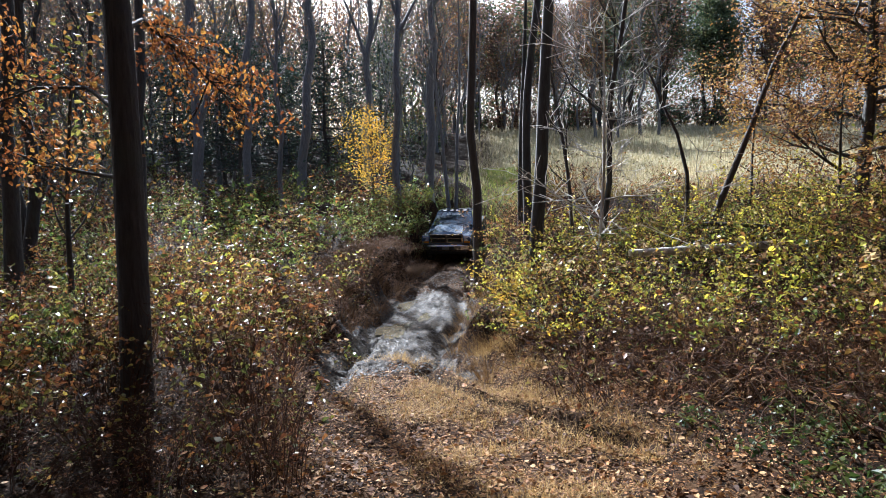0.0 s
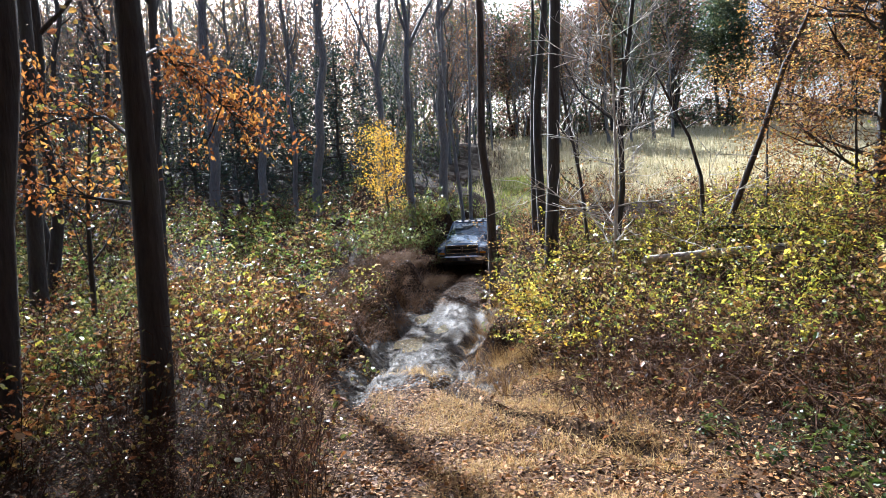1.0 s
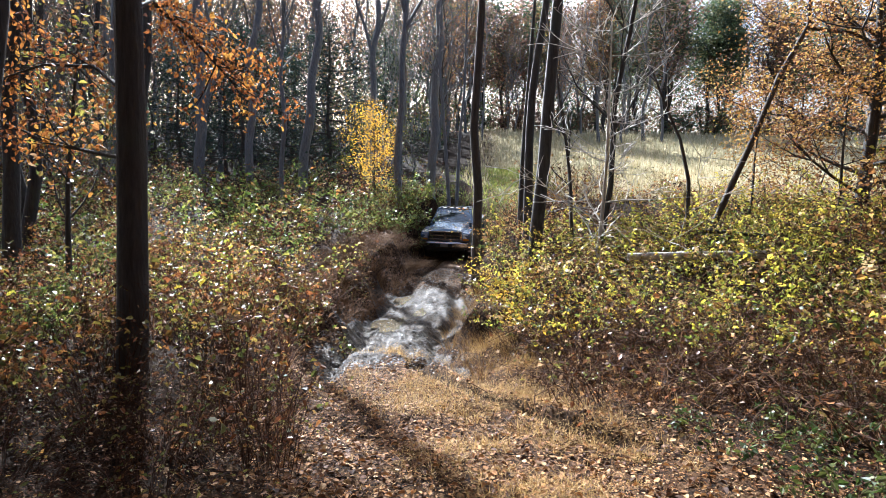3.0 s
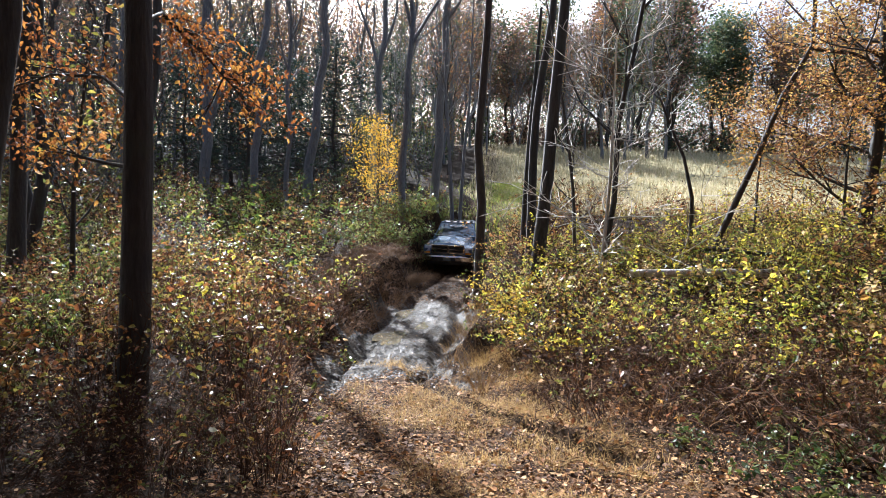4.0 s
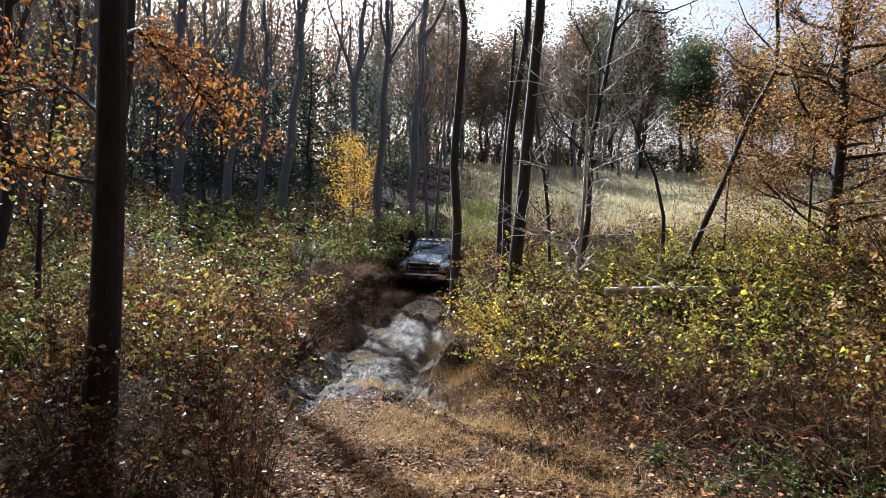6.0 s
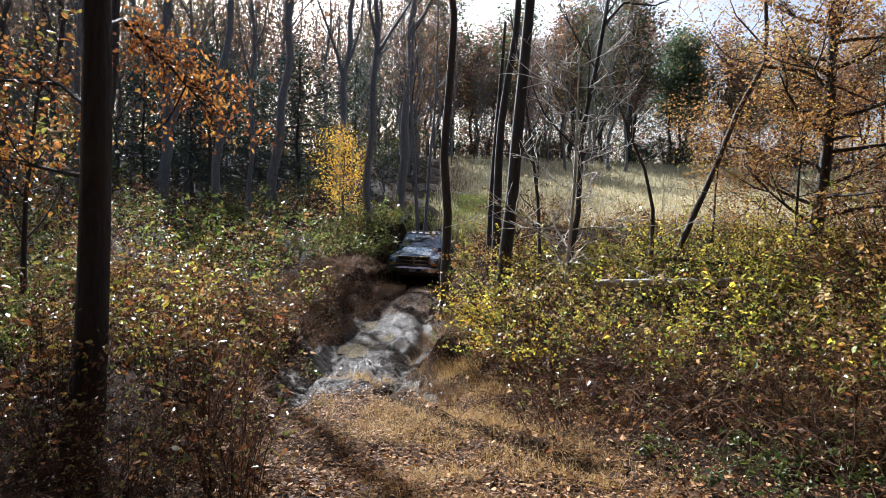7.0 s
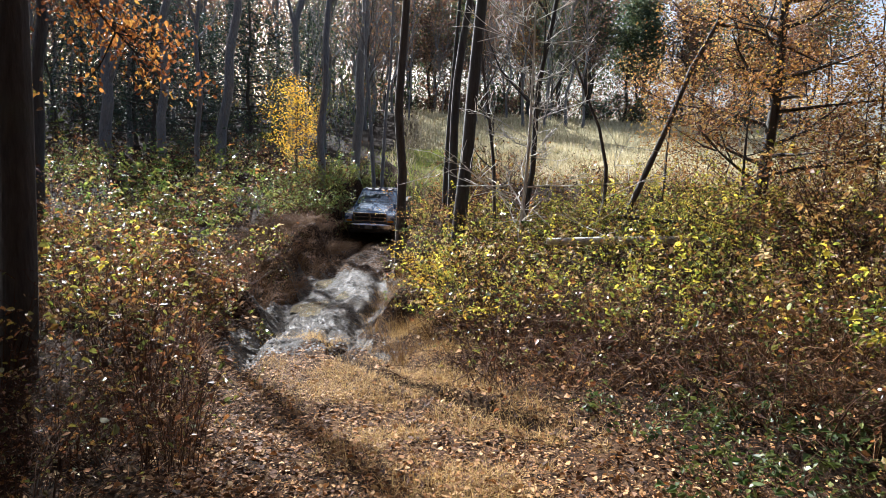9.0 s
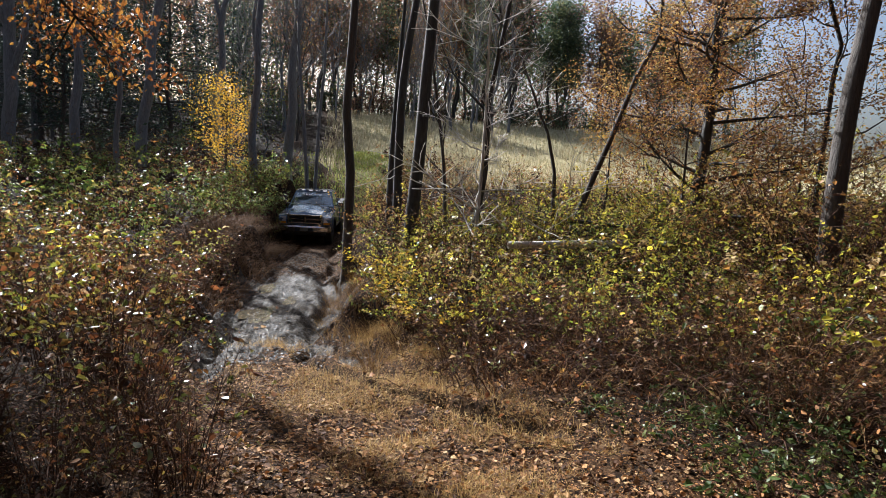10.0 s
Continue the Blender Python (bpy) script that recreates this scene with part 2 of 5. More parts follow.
def build_ground():
    xs = spaced([(-900, -100, 100), (-100, -20, 8), (-20, -6, 1.0), (-6, -3, 0.2), (-3, 2.0, 0.055), (2.0, 8, 0.2), (8, 24, 1.0), (24, 100, 8), (100, 900, 100)])
    ys = spaced([(-400, -40, 60), (-40, 0, 4), (0, 3, 0.25), (3, 8, 0.06), (8, 15, 0.045), (15, 30, 0.13), (30, 50, 0.7), (50, 110, 4), (110, 300, 20), (300, 900, 100)])
    gx, gy = np.meshgrid(xs, ys)
    z = ground(gx, gy)
    rng = np.random.default_rng(4)
    near = (np.abs(gx) < 9) & (gy > 1) & (gy < 30)
    z = z + near * rng.normal(0, 0.009, z.shape)
    verts = np.stack([gx, gy, z], -1).reshape(-1, 3)
    w, h = len(xs), len(ys)
    i = (np.arange(h - 1)[:, None] * w + np.arange(w - 1)[None]).ravel()
    faces = np.stack([i, i + 1, i + 1 + w, i + w], 1)
    me = bpy.data.meshes.new("ground")
    me.from_pydata(verts.tolist(), [], faces.tolist())
    off = np.abs(gx - lane_mid(gy))
    wob = 0.25 * np.sin(gy * 2.1) + 0.15 * np.sin(gy * 5.3 + gx * 3)
    mud = (1 - smooth(0.88, 1.3, off + wob)) * (1 - smooth(0.75, 1.0, gx - lane_mid(gy) + 0.5 * wob) * (1 - smooth(10, 12, gy))) * smooth(7.3, 8.6, gy + 0.8 * np.sin(gx * 3)) * (1 - smooth(14, 18, gy))
    mud = np.maximum(mud, 0.3 * (1 - smooth(0.25, 0.5, np.abs(gx - lane_mid(gy) + 0.85))) * smooth(3, 5, gy) * (1 - smooth(9, 10, gy)))
    rutted = np.interp(gy, RUT_Y, RUT_X)
    mud = mud * (1 - (1 - smooth(0.15, 0.4, np.abs(gx - rutted))) * (1 - smooth(8.2, 8.8, gy)))
    field = smooth(0.5, 4, gx - 0.06 * gy + 1.2) * smooth(27, 33, gy)
    masks = me.color_attributes.new("cover_shade", "FLOAT_COLOR", "POINT")
    # the rut's shade is put into the soil colour along its bed
    shaded_rut = (1 - smooth(0.1, 0.24, np.abs(gx - rutted))) * smooth(3.9, 4.6, gy) * (1 - smooth(8.0, 8.6, gy))
    # red mud, green field, blue shade painted under the undergrowth beside the lane
    data = np.stack([mud, field, (1 - 0.95 * shaded_rut) * 1 - 0.8 * smooth(1.3, 2.3, off + 0.3 * np.sin(3 * gx + 2 * gy)) * smooth(2.2, 3.6, gy), np.ones_like(mud)], -1).reshape(-1).astype(np.float32)
    masks.data.foreach_set("color", data)
    me.polygons.foreach_set("use_smooth", np.ones(len(faces), bool))
    m, n, l, b = material("woodland_ground")
    at = n.new("ShaderNodeVertexColor")
    at.layer_name = "cover_shade"
    sep = n.new("ShaderNodeSeparateColor")
    l.new(at.outputs["Color"], sep.inputs["Color"])
    tc = n.new("ShaderNodeTexCoord")
    cells = n.new("ShaderNodeTexVoronoi")
    cells.inputs["Scale"].default_value = 27
    warp = noise_node(n, l, 8, 3, 0.6, tc.outputs["Object"])
    wv = mixed(n, l, 0.08, tc.outputs["Object"], warp.outputs["Color"])
    l.new(wv, cells.inputs["Vector"])
    hue = n.new("ShaderNodeSeparateColor")
    l.new(cells.outputs["Color"], hue.inputs["Color"])
    litter = ramp(n, l, hue.outputs["Red"], [(0.0, (0.01, 0.006, 0.004)), (0.35, (0.04, 0.02, 0.01)), (0.7, (0.12, 0.062, 0.028)), (1.0, (0.25, 0.155, 0.08))])
    big = noise_node(n, l, 1.1, 5, 0.6, tc.outputs["Object"])
    soil = mixed(n, l, big.outputs["Fac"], litter.outputs["Color"], (0.022, 0.016, 0.011))
    fine = noise_node(n, l, 34, 6, 0.75, tc.outputs["Object"])
    wet = ramp(n, l, fine.outputs["Fac"], [(0.4, (0.013, 0.01, 0.007)), (0.64, (0.135, 0.104, 0.072))])
    grass = ramp(n, l, fine.outputs["Fac"], [(0.3, (0.2, 0.17, 0.08)), (0.7, (0.48, 0.42, 0.25))])
    edge = noise_node(n, l, 5, 5, 0.7, tc.outputs["Object"])
    add = n.new("ShaderNodeMath")
    add.operation = "MULTIPLY_ADD"
    l.new(edge.outputs["Fac"], add.inputs[0])
    add.inputs[1].default_value = 0.9
    l.new(sep.outputs["Red"], add.inputs[2])
    mudf = ramp(n, l, add.outputs[0], [(0.85, (0, 0, 0)), (1.05, (1, 1, 1))])
    # low blue pulls the soil towards near-black, as painted shade
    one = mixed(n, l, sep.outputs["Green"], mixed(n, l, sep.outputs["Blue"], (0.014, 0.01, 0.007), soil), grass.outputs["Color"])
    streaks = noise_node(n, l, 6, 4, 0.65, tc.outputs["Object"], (1.5, 0.3, 1.0))
    tracks = ramp(n, l, streaks.outputs["Fac"], [(0.4, (0.3, 0.29, 0.28)), (0.56, (1, 1, 1))])
    tracked = mixed(n, l, 1.0, wet.outputs["Color"], tracks.outputs["Color"], "MULTIPLY")
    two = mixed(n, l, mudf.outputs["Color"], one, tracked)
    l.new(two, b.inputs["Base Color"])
    puddled = ramp(n, l, edge.outputs["Fac"], [(0.36, (0.36, 0.36, 0.36)), (0.5, (0.55, 0.55, 0.55)), (0.64, (0.8, 0.8, 0.8))])
    l.new(mixed(n, l, mudf.outputs["Color"], (0.85, 0.85, 0.85), puddled.outputs["Color"]), b.inputs["Roughness"])
    l.new(mixed(n, l, mudf.outputs["Color"], (0.03, 0.03, 0.03), (0.1, 0.1, 0.1)), b.inputs["Specular IOR Level"])
    grit = noise_node(n, l, 70, 5, 0.75, tc.outputs["Object"])
    rough_up = n.new("ShaderNodeMath")
    rough_up.operation = "MULTIPLY_ADD"
    l.new(grit.outputs["Fac"], rough_up.inputs[0])
    rough_up.inputs[1].default_value = 0.5
    l.new(fine.outputs["Fac"], rough_up.inputs[2])
    bumped(n, l, b, rough_up.outputs[0], 0.95, 0.034)
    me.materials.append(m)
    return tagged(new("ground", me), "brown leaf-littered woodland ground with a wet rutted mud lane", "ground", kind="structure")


build_ground()


# ---- mesh helpers ----
class Shape:
    """Gathers tubes, leaves and blades of one mesh."""

    def __init__(self, oval=False):
        self.v, self.f, self.oval = [], [], oval
        self.tones, self.tone, self.dice = [], None, random.Random(5)

    def toned(self):
        """Gives the vertices added last one tone: of its clump where one is set, else any."""
        t = self.dice.random() if self.tone is None else min(1, max(0, self.dice.gauss(self.tone, 0.1)))
        self.tones += [t] * (len(self.v) - len(self.tones))

    def tube(self, pts, radii, sides=5, cap=False):
        pts = [Vector(p) for p in pts]
        base, u = len(self.v), None
        for k, p in enumerate(pts):
            d = (pts[min(k + 1, len(pts) - 1)] - pts[max(k - 1, 0)]).normalized()
            u = d.orthogonal().normalized() if u is None else (u - d * u.dot(d)).normalized()
            w = d.cross(u)
            for s in range(sides):
                a = 2 * math.pi * s / sides
                self.v.append(p + (u * math.cos(a) + w * math.sin(a)) * radii[k])
        for k in range(len(pts) - 1):
            for s in range(sides):
                a, b = base + k * sides + s, base + k * sides + (s + 1) % sides
                self.f.append((a, b, b + sides, a + sides))
        self.toned()
        if cap:
            self.f.append(tuple(base + (len(pts) - 1) * sides + s for s in range(sides)))

    def leaf(self, p, along, face, size, width=0.55, fold=0.15):
        """A pointed leaf folded along its midrib."""
        along = along.normalized()
        side = along.cross(face)
        side = side.normalized() if side.length > 1e-4 else along.orthogonal().normalized()
        up = side.cross(along)
        i = len(self.v)
        if self.oval:
            a, b, w = p + along * size * 0.28 + up * size * fold, p + along * size * 0.66 + up * size * fold * 0.8, side * size * width * 0.5
            self.v += [p, a + w, b + w * 0.85, p + along * size - up * size * fold * 0.5, b - w * 0.85, a - w]
            self.f += [(i, i + 1, i + 2, i + 3), (i, i + 3, i + 4, i + 5)]
            self.toned()
            return
        mid = p + along * size * 0.45 + up * size * fold
        self.v += [p, mid + side * size * width * 0.5, p + along * size, mid - side * size * width * 0.5]
        self.f += [(i, i + 1, i + 2), (i, i + 2, i + 3)]
        self.toned()

    def blade(self, p, lean, height, width):
        side = Vector((-lean.y, lean.x, 0))
        side = side.normalized() * width if side.length > 1e-4 else Vector((width, 0, 0))
        i = len(self.v)
        mid = p + Vector((lean.x * 0.35, lean.y * 0.35, height * 0.6))
        tip = p + Vector((lean.x, lean.y, height))
        self.v += [p - side, p + side, mid + side * 0.7, mid - side * 0.7, tip]
        self.f += [(i, i + 1, i + 2, i + 3), (i + 3, i + 2, i + 4)]
        self.toned()

    def mesh(self, name, mat, soft=True):
        me = bpy.data.meshes.new(name)
        me.from_pydata([tuple(p) for p in self.v], [], self.f)
        me.materials.append(mat)
        if self.tones:
            me.attributes.new("leaf_tone", "FLOAT", "POINT").data.foreach_set("value", self.tones)
        if soft:
            me.polygons.foreach_set("use_smooth", np.ones(len(self.f), bool))
        return me


def child(name, me, parent, label="", kind=""):
    ob = new(name, me)
    ob.parent = parent
    return tagged(ob, label, kind=kind)


def rand_dir(rng, flat=0.0):
    a, z = rng.uniform(0, 2 * math.pi), rng.uniform(-1, 1) * (1 - flat)
    r = math.sqrt(max(0, 1 - z * z))
    return Vector((r * math.cos(a), r * math.sin(a), z))


def wander(a, b, n, amount, rng):
    a, b = Vector(a), Vector(b)
    pts = []
    for k in range(n + 1):
        t = k / n
        j = amount * math.sin(math.pi * min(1, t * 1.2)) if 0 < k else 0
        pts.append(a.lerp(b, t) + Vector((rng.uniform(-j, j), rng.uniform(-j, j), rng.uniform(-j, j) * 0.3)))
    return pts


def grow_limb(wood, leaves, p, d, length, r, rng, depth, spec):
    """A limb that bends upwards, forks into twigs and carries leaves."""
    n = 4 if depth else 2
    pts, q, dd = [p], Vector(p), d.normalized()
    for k in range(n):
        dd = (dd + Vector((rng.uniform(-0.3, 0.3), rng.uniform(-0.3, 0.3), spec["lift"] + rng.uniform(-0.2, 0.2)))).normalized()
        q = q + dd * length / n
        pts.append(q)
    wood.tube(pts, [max(spec.get("twig", 0.003), r * (1 - 0.8 * k / n)) for k in range(n + 1)], 5 if r > 0.03 else 3)
    if depth:
        for k in range(spec["forks"]):
            j = rng.randint(1, n)
            nd = (rand_dir(rng, 0.3) + dd * 0.9).normalized()
            grow_limb(wood, leaves, pts[j], nd, length * rng.uniform(0.4, 0.65), r * 0.45, rng, depth - 1, spec)
    if leaves is not None and depth <= spec.get("leaf_depth", 0):
        leaves.tone = rng.random() if spec.get("clumped", True) else None
        for k in range(spec["leaves"]):
            t = rng.randint(1, n)
            at = pts[t] + Vector((rng.gauss(0, 1), rng.gauss(0, 1), rng.gauss(0, 0.8))) * spec["spread"]
            along = rand_dir(rng, 0.4) - Vector((0, 0, spec.get("droop", 0.3)))
            leaves.leaf(at, along, rand_dir(rng), spec["size"] * rng.uniform(0.6, 1.3))


def make_tree(name, pts, radii, seed, limbs, bark, leaf, spec, label, sides=9, start=0.4, limb_len=2.5, depth=2, category="tree", group="", kind="", boughs=(), split=False, limb_r=0.09, oval=False, leaders=()):
    """A tree at its own origin: trunk along pts, limbs from the upper part, forked leaders, a crown of leaves."""
    rng = random.Random(seed)
    root = new(name)
    root.empty_display_size = 0.2
    trunk, wood, leaves = Shape(), Shape(), Shape(oval)
    fine = [Vector(p) for p in pts]
    trunk.tube(fine, radii, sides)
    pieces = []
    for k in range(limbs):
        if split:
            wood = Shape()
            pieces.append(wood)
        t = start + (1 - start) * (k + rng.random()) / max(1, limbs)
        f = t * (len(fine) - 1)
        j = min(int(f), len(fine) - 2)
        p = fine[j].lerp(fine[j + 1], f - j)
        r = radii[j] + (radii[j + 1] - radii[j]) * (f - j)
        a = k * 2.4 + rng.uniform(-0.6, 0.6)
        d = Vector((math.cos(a), math.sin(a), spec.get("rise", 0.5)))
        grow_limb(wood, leaves if leaf else None, p, d, limb_len * rng.uniform(0.6, 1.1) * (1.15 - 0.55 * t), min(r * 0.6, limb_r), rng, depth, spec)
    for t, a, steep, reach in leaders:
        if split:
            wood = Shape()
            pieces.append(wood)
        f = t * (len(fine) - 1)
        j = min(int(f), len(fine) - 2)
        r = radii[j] + (radii[j + 1] - radii[j]) * (f - j)
        grow_limb(wood, leaves if leaf else None, fine[j].lerp(fine[j + 1], f - j), Vector((math.cos(a), math.sin(a), steep)), reach, r * 0.72, rng, depth, dict(spec, lift=0.3))
    for way, r, leafy in boughs:
        way = [Vector(p) for p in way]
        if split:
            wood = Shape()
            pieces.append(wood)
        wood.tube(way, [max(0.004, r * (1 - 0.75 * k / (len(way) - 1))) for k in range(len(way))], 6)
        for k in range(leafy):
            f = rng.uniform(0.25, 1) * (len(way) - 1)
            j = min(int(f), len(way) - 2)
            p = way[j].lerp(way[j + 1], f - j)
            grow_limb(wood, leaves if leaf else None, p, rand_dir(rng, 0.5) + (way[-1] - way[0]).normalized(), rng.uniform(0.3, 0.8), r * 0.35, rng, 1, dict(lift=-0.05, forks=3, leaves=13, spread=0.085, size=0.055, leaf_depth=1, droop=0.9))
    child("trunk", trunk.mesh("trunk", bark), root)
    for piece in pieces:
        child("limb", piece.mesh("limb", bark), root)
    if wood.v and not split:
        child("branchwork", wood.mesh("branchwork", bark), root, kind="stuff")
    if leaf and leaves.v:
        child("crown", leaves.mesh("crown", leaf, False), root, kind="stuff")
    return tagged(root, label, category, group, kind)


def straight(height, lean, wob, seed, n=12, base=0.35):
    rng = random.Random(seed)
    out, dx, dy = [Vector((0, 0, -base))], 0.0, 0.0
    for k in range(1, n + 1):
        t = k / n
        if k > 1:
            dx, dy = 0.75 * dx + rng.gauss(0, wob), 0.75 * dy + rng.gauss(0, wob)
        out.append(Vector((lean[0] * t + dx, lean[1] * t + dy, height * t)))
    return out


def waved(height, lean, sway, seed, n=16, base=0.35):
    """A trunk line that bends gently to and fro as it rises."""
    rng = random.Random(seed)
    waves = [(rng.uniform(6, 11), rng.uniform(0, 6.3), rng.uniform(0, 6.3), 1.0), (rng.uniform(2.6, 4.5), rng.uniform(0, 6.3), rng.uniform(0, 6.3), 0.3)]
    out = [Vector((0, 0, -base))]
    for k in range(1, n + 1):
        z = height * k / n
        grow = min(1, z / 3)
        out.append(Vector((lean[0] * k / n + grow * sway * sum(a * math.sin(z * 6.283 / w + p) for w, p, q, a in waves), lean[1] * k / n + grow * sway * sum(a * math.sin(z * 6.283 / w + q) for w, p, q, a in waves), z)))
    return out


def taper(r, n, flare=1.35):
    return [r * flare] + [r * (1.05 - 0.72 * k / n) for k in range(1, n + 1)]


def put(ob, x, y, turn=0.0, size=1.0, sink=0.0):
    ob.matrix_world = pose(x, y, gz(x, y) - sink, 0, 0, turn) @ Matrix.Scale(size, 4)
    return ob


def put_copy(ob, x, y, turn, size, sink=0.0):
    c = copy_thing(ob, pose(x, y, gz(x, y) - sink, 0, 0, turn))
    c.scale = (size, size, size)
    return c


BARE = dict(lift=0.25, forks=3, leaves=0, spread=0.2, size=0.06, rise=0.7)
OAK = dict(lift=0.1, forks=3, leaves=22, spread=0.16, size=0.055, rise=0.4)
THIN = dict(lift=0.25, forks=3, leaves=2, spread=0.35, size=0.13, rise=0.7)
SPARSE = dict(lift=0.25, forks=3, leaves=6, spread=0.35, size=0.13, rise=0.7)


# ---- the nearer trees, one by one ----
def near_tree(base, way, r, seed, label, bark=BARK, leaf=None, spec=BARE, limbs=9, start=0.5, limb_len=2.5, top=14.0, depth=2, name="tree", boughs=(), leaders=(), sway=0.0):
    """A trunk that starts at base (x, y), goes through the places in way and on to its top."""
    b = Vector((base[0], base[1], gz(*base)))
    pts = [Vector((0, 0, -0.3)), Vector((0, 0, 0.05))] + [Vector(p) - b for p in way]
    d = (pts[-1] - pts[-2]).normalized()
    rng = random.Random(seed)
    while pts[-1].z < top:
        d = (d + Vector((rng.uniform(-0.07, 0.07), rng.uniform(-0.07, 0.07), 0.12))).normalized()
        pts.append(pts[-1] + d * 1.2)
    fine = pts[:2]
    for k in range(1, len(pts) - 1):
        p0, p1, p2, p3 = pts[max(k - 1, 1)], pts[k], pts[k + 1], pts[min(k + 2, len(pts) - 1)]
        cuts = max(1, min(6, int((p2 - p1).length / 0.6)))
        for c in range(1, cuts + 1):
            u = c / cuts
            q = 0.5 * (2 * p1 + (p2 - p0) * u + (2 * p0 - 5 * p1 + 4 * p2 - p3) * u * u + (3 * p1 - p0 - 3 * p2 + p3) * u ** 3)
            fine.append(q + Vector((math.sin(q.z * 1.5 + seed), math.cos(q.z * 1.1 + 2 * seed), 0)) * sway * min(1, q.z / 2))
    pts = fine
    total = pts[-1].z
    radii = [r * 1.3 if p.z < 0 else r * (1.06 - 0.7 * max(0, p.z) / total) for p in pts]
    t = make_tree(name, pts, radii, seed, limbs, bark, leaf, spec, label, start=start, limb_len=limb_len, depth=depth, split=name == "tree", limb_r=0.045, oval=True, leaders=leaders, boughs=[([Vector(p) - b for p in way2], rr, nn) for way2, rr, nn in boughs])
    t.matrix_world = Matrix.Translation(b)
    return t


near_tree((-2.69, 4.95), [(-2.7, 5.02, 0.6), (-2.73, 5.14, 2.0), (-2.77, 5.22, 3.4)], 0.125, 1, "straight dark-barked tree trunk rising from leafy weeds", BARK_DARK, LEAF_OAK, OAK, 8, 0.55, boughs=[([(-2.72, 5.2, 3.1), (-2.85, 5.8, 3.35), (-2.6, 6.28, 3.05), (-2.3, 6.4, 2.7)], 0.03, 22), ([(-2.75, 5.1, 1.85), (-3.2, 5.5, 1.9), (-3.8, 5.7, 2.0), (-4.6, 5.9, 2.3)], 0.025, 9), ([(-2.75, 5.1, 2.4), (-3.3, 5.6, 2.7), (-3.9, 5.8, 2.75), (-4.6, 6.0, 2.6)], 0.025, 9)])
near_tree((-3.56, 4.3), [(-3.53, 4.37, 0.87), (-3.52, 4.44, 1.73)], 0.1, 2, "slim dark tree trunk among brown weeds", BARK_DARK, LEAF_OAK, OAK, 8, 0.55)
near_tree((0.63, 13.86), [(0.64, 13.95, 0.6), (0.65, 14.0, 1.65), (0.52, 14.02, 2.95), (0.57, 14.1, 4.2), (0.64, 14.15, 6.3), (0.52, 14.17, 6.97)], 0.11, 3, "slender wavy tree trunk beside the mud lane", BARK, None, BARE, 9, 0.55)
near_tree((1.75, 12.4), [(1.81, 12.43, 0.8), (1.93, 12.55, 2.2), (1.98, 12.6, 3.3), (2.16, 12.8, 6.0)], 0.14, 4, "dark leaning tree trunk with flaking bark", BARK_DARK, LEAF_FAR_BROWN, SPARSE, 8, 0.6)
near_tree((2.1, 16.0), [(2.06, 16.0, 3.25), (2.16, 16.06, 4.77), (2.4, 16.12, 6.59), (2.43, 16.16, 7.8)], 0.12, 5, "grey tree trunk that bends above the thicket", BARK_DARK, LEAF_FAR_BROWN, SPARSE, 8, 0.6)
near_tree((2.9, 11.95), [(3.17, 11.92, 1.78), (3.18, 11.98, 3.25), (3.41, 12.02, 4.62), (3.62, 12.07, 6.1)], 0.06, 6, "dark crooked small tree with bare arching boughs", BARK_DARK, None, BARE, 14, 0.3, 2.4, 10, boughs=[([(3.6, 12.06, 5.6), (3.93, 12.06, 6.0), (4.55, 12.05, 5.97), (5.3, 12.05, 6.3)], 0.035, 3)])
near_tree((2.72, 10.9), [(2.76, 10.97, 0.74), (2.85, 11.1, 1.98), (2.89, 11.26, 3.53)], 0.04, 7, "pale bare shrub tree with many fine twigs", BARK_PALE, None, dict(BARE, forks=4, lift=0.05, rise=0.25, twig=0.006), 20, 0.15, 1.8, 4.8)
near_tree((2.66, 12.9), [(2.65, 12.98, 0.81), (2.58, 13.11, 2.04), (2.31, 13.3, 3.86)], 0.045, 8, "thin bare sapling in the thicket", BARK, None, BARE, 10, 0.3, 1.5, 6)
near_tree((4.78, 11.95), [(4.76, 12.02, 1.18), (4.76, 12.09, 1.91), (4.58, 12.18, 2.72), (4.4, 12.22, 3.1)], 0.05, 9, "forked bare sapling at the field edge", BARK, None, dict(BARE, lift=0.1), 6, 0.6, 1.6, 3.6)
near_tree((4.75, 11.3), [(5.02, 11.36, 1.14), (5.67, 11.41, 2.74), (6.06, 11.44, 3.84), (6.55, 11.47, 4.78), (6.5, 11.51, 6.03)], 0.062, 10, "leaning grey tree with a long sideways bough", BARK, None, BARE, 8, 0.45, 2.0, 7, boughs=[([(6.55, 11.46, 4.73), (7.34, 11.45, 4.65), (8.22, 11.42, 4.3), (8.9, 11.4, 4.05)], 0.04, 0)])
near_tree((1.98, 16.7), [(2.0, 16.7, 2.5), (2.1, 16.7, 5.0), (2.18, 16.7, 7.0)], 0.1, 31, "broken grey snag, its top snapped off", BARK_DARK, None, BARE, 0, 0.5, 1.0, 6.9)
RUSTY = dict(lift=0.08, forks=4, leaves=52, spread=0.16, size=0.056, rise=0.15, leaf_depth=1)
near_tree((7.65, 11.25), [(7.71, 11.33, 1.73), (7.84, 11.38, 3.25), (7.86, 11.46, 5.21), (7.88, 11.5, 6.3)], 0.12, 11, "tree hung with rust-orange autumn leaves", BARK_DARK, LEAF_RUST, RUSTY, 34, 0.05, 2.4, 9)
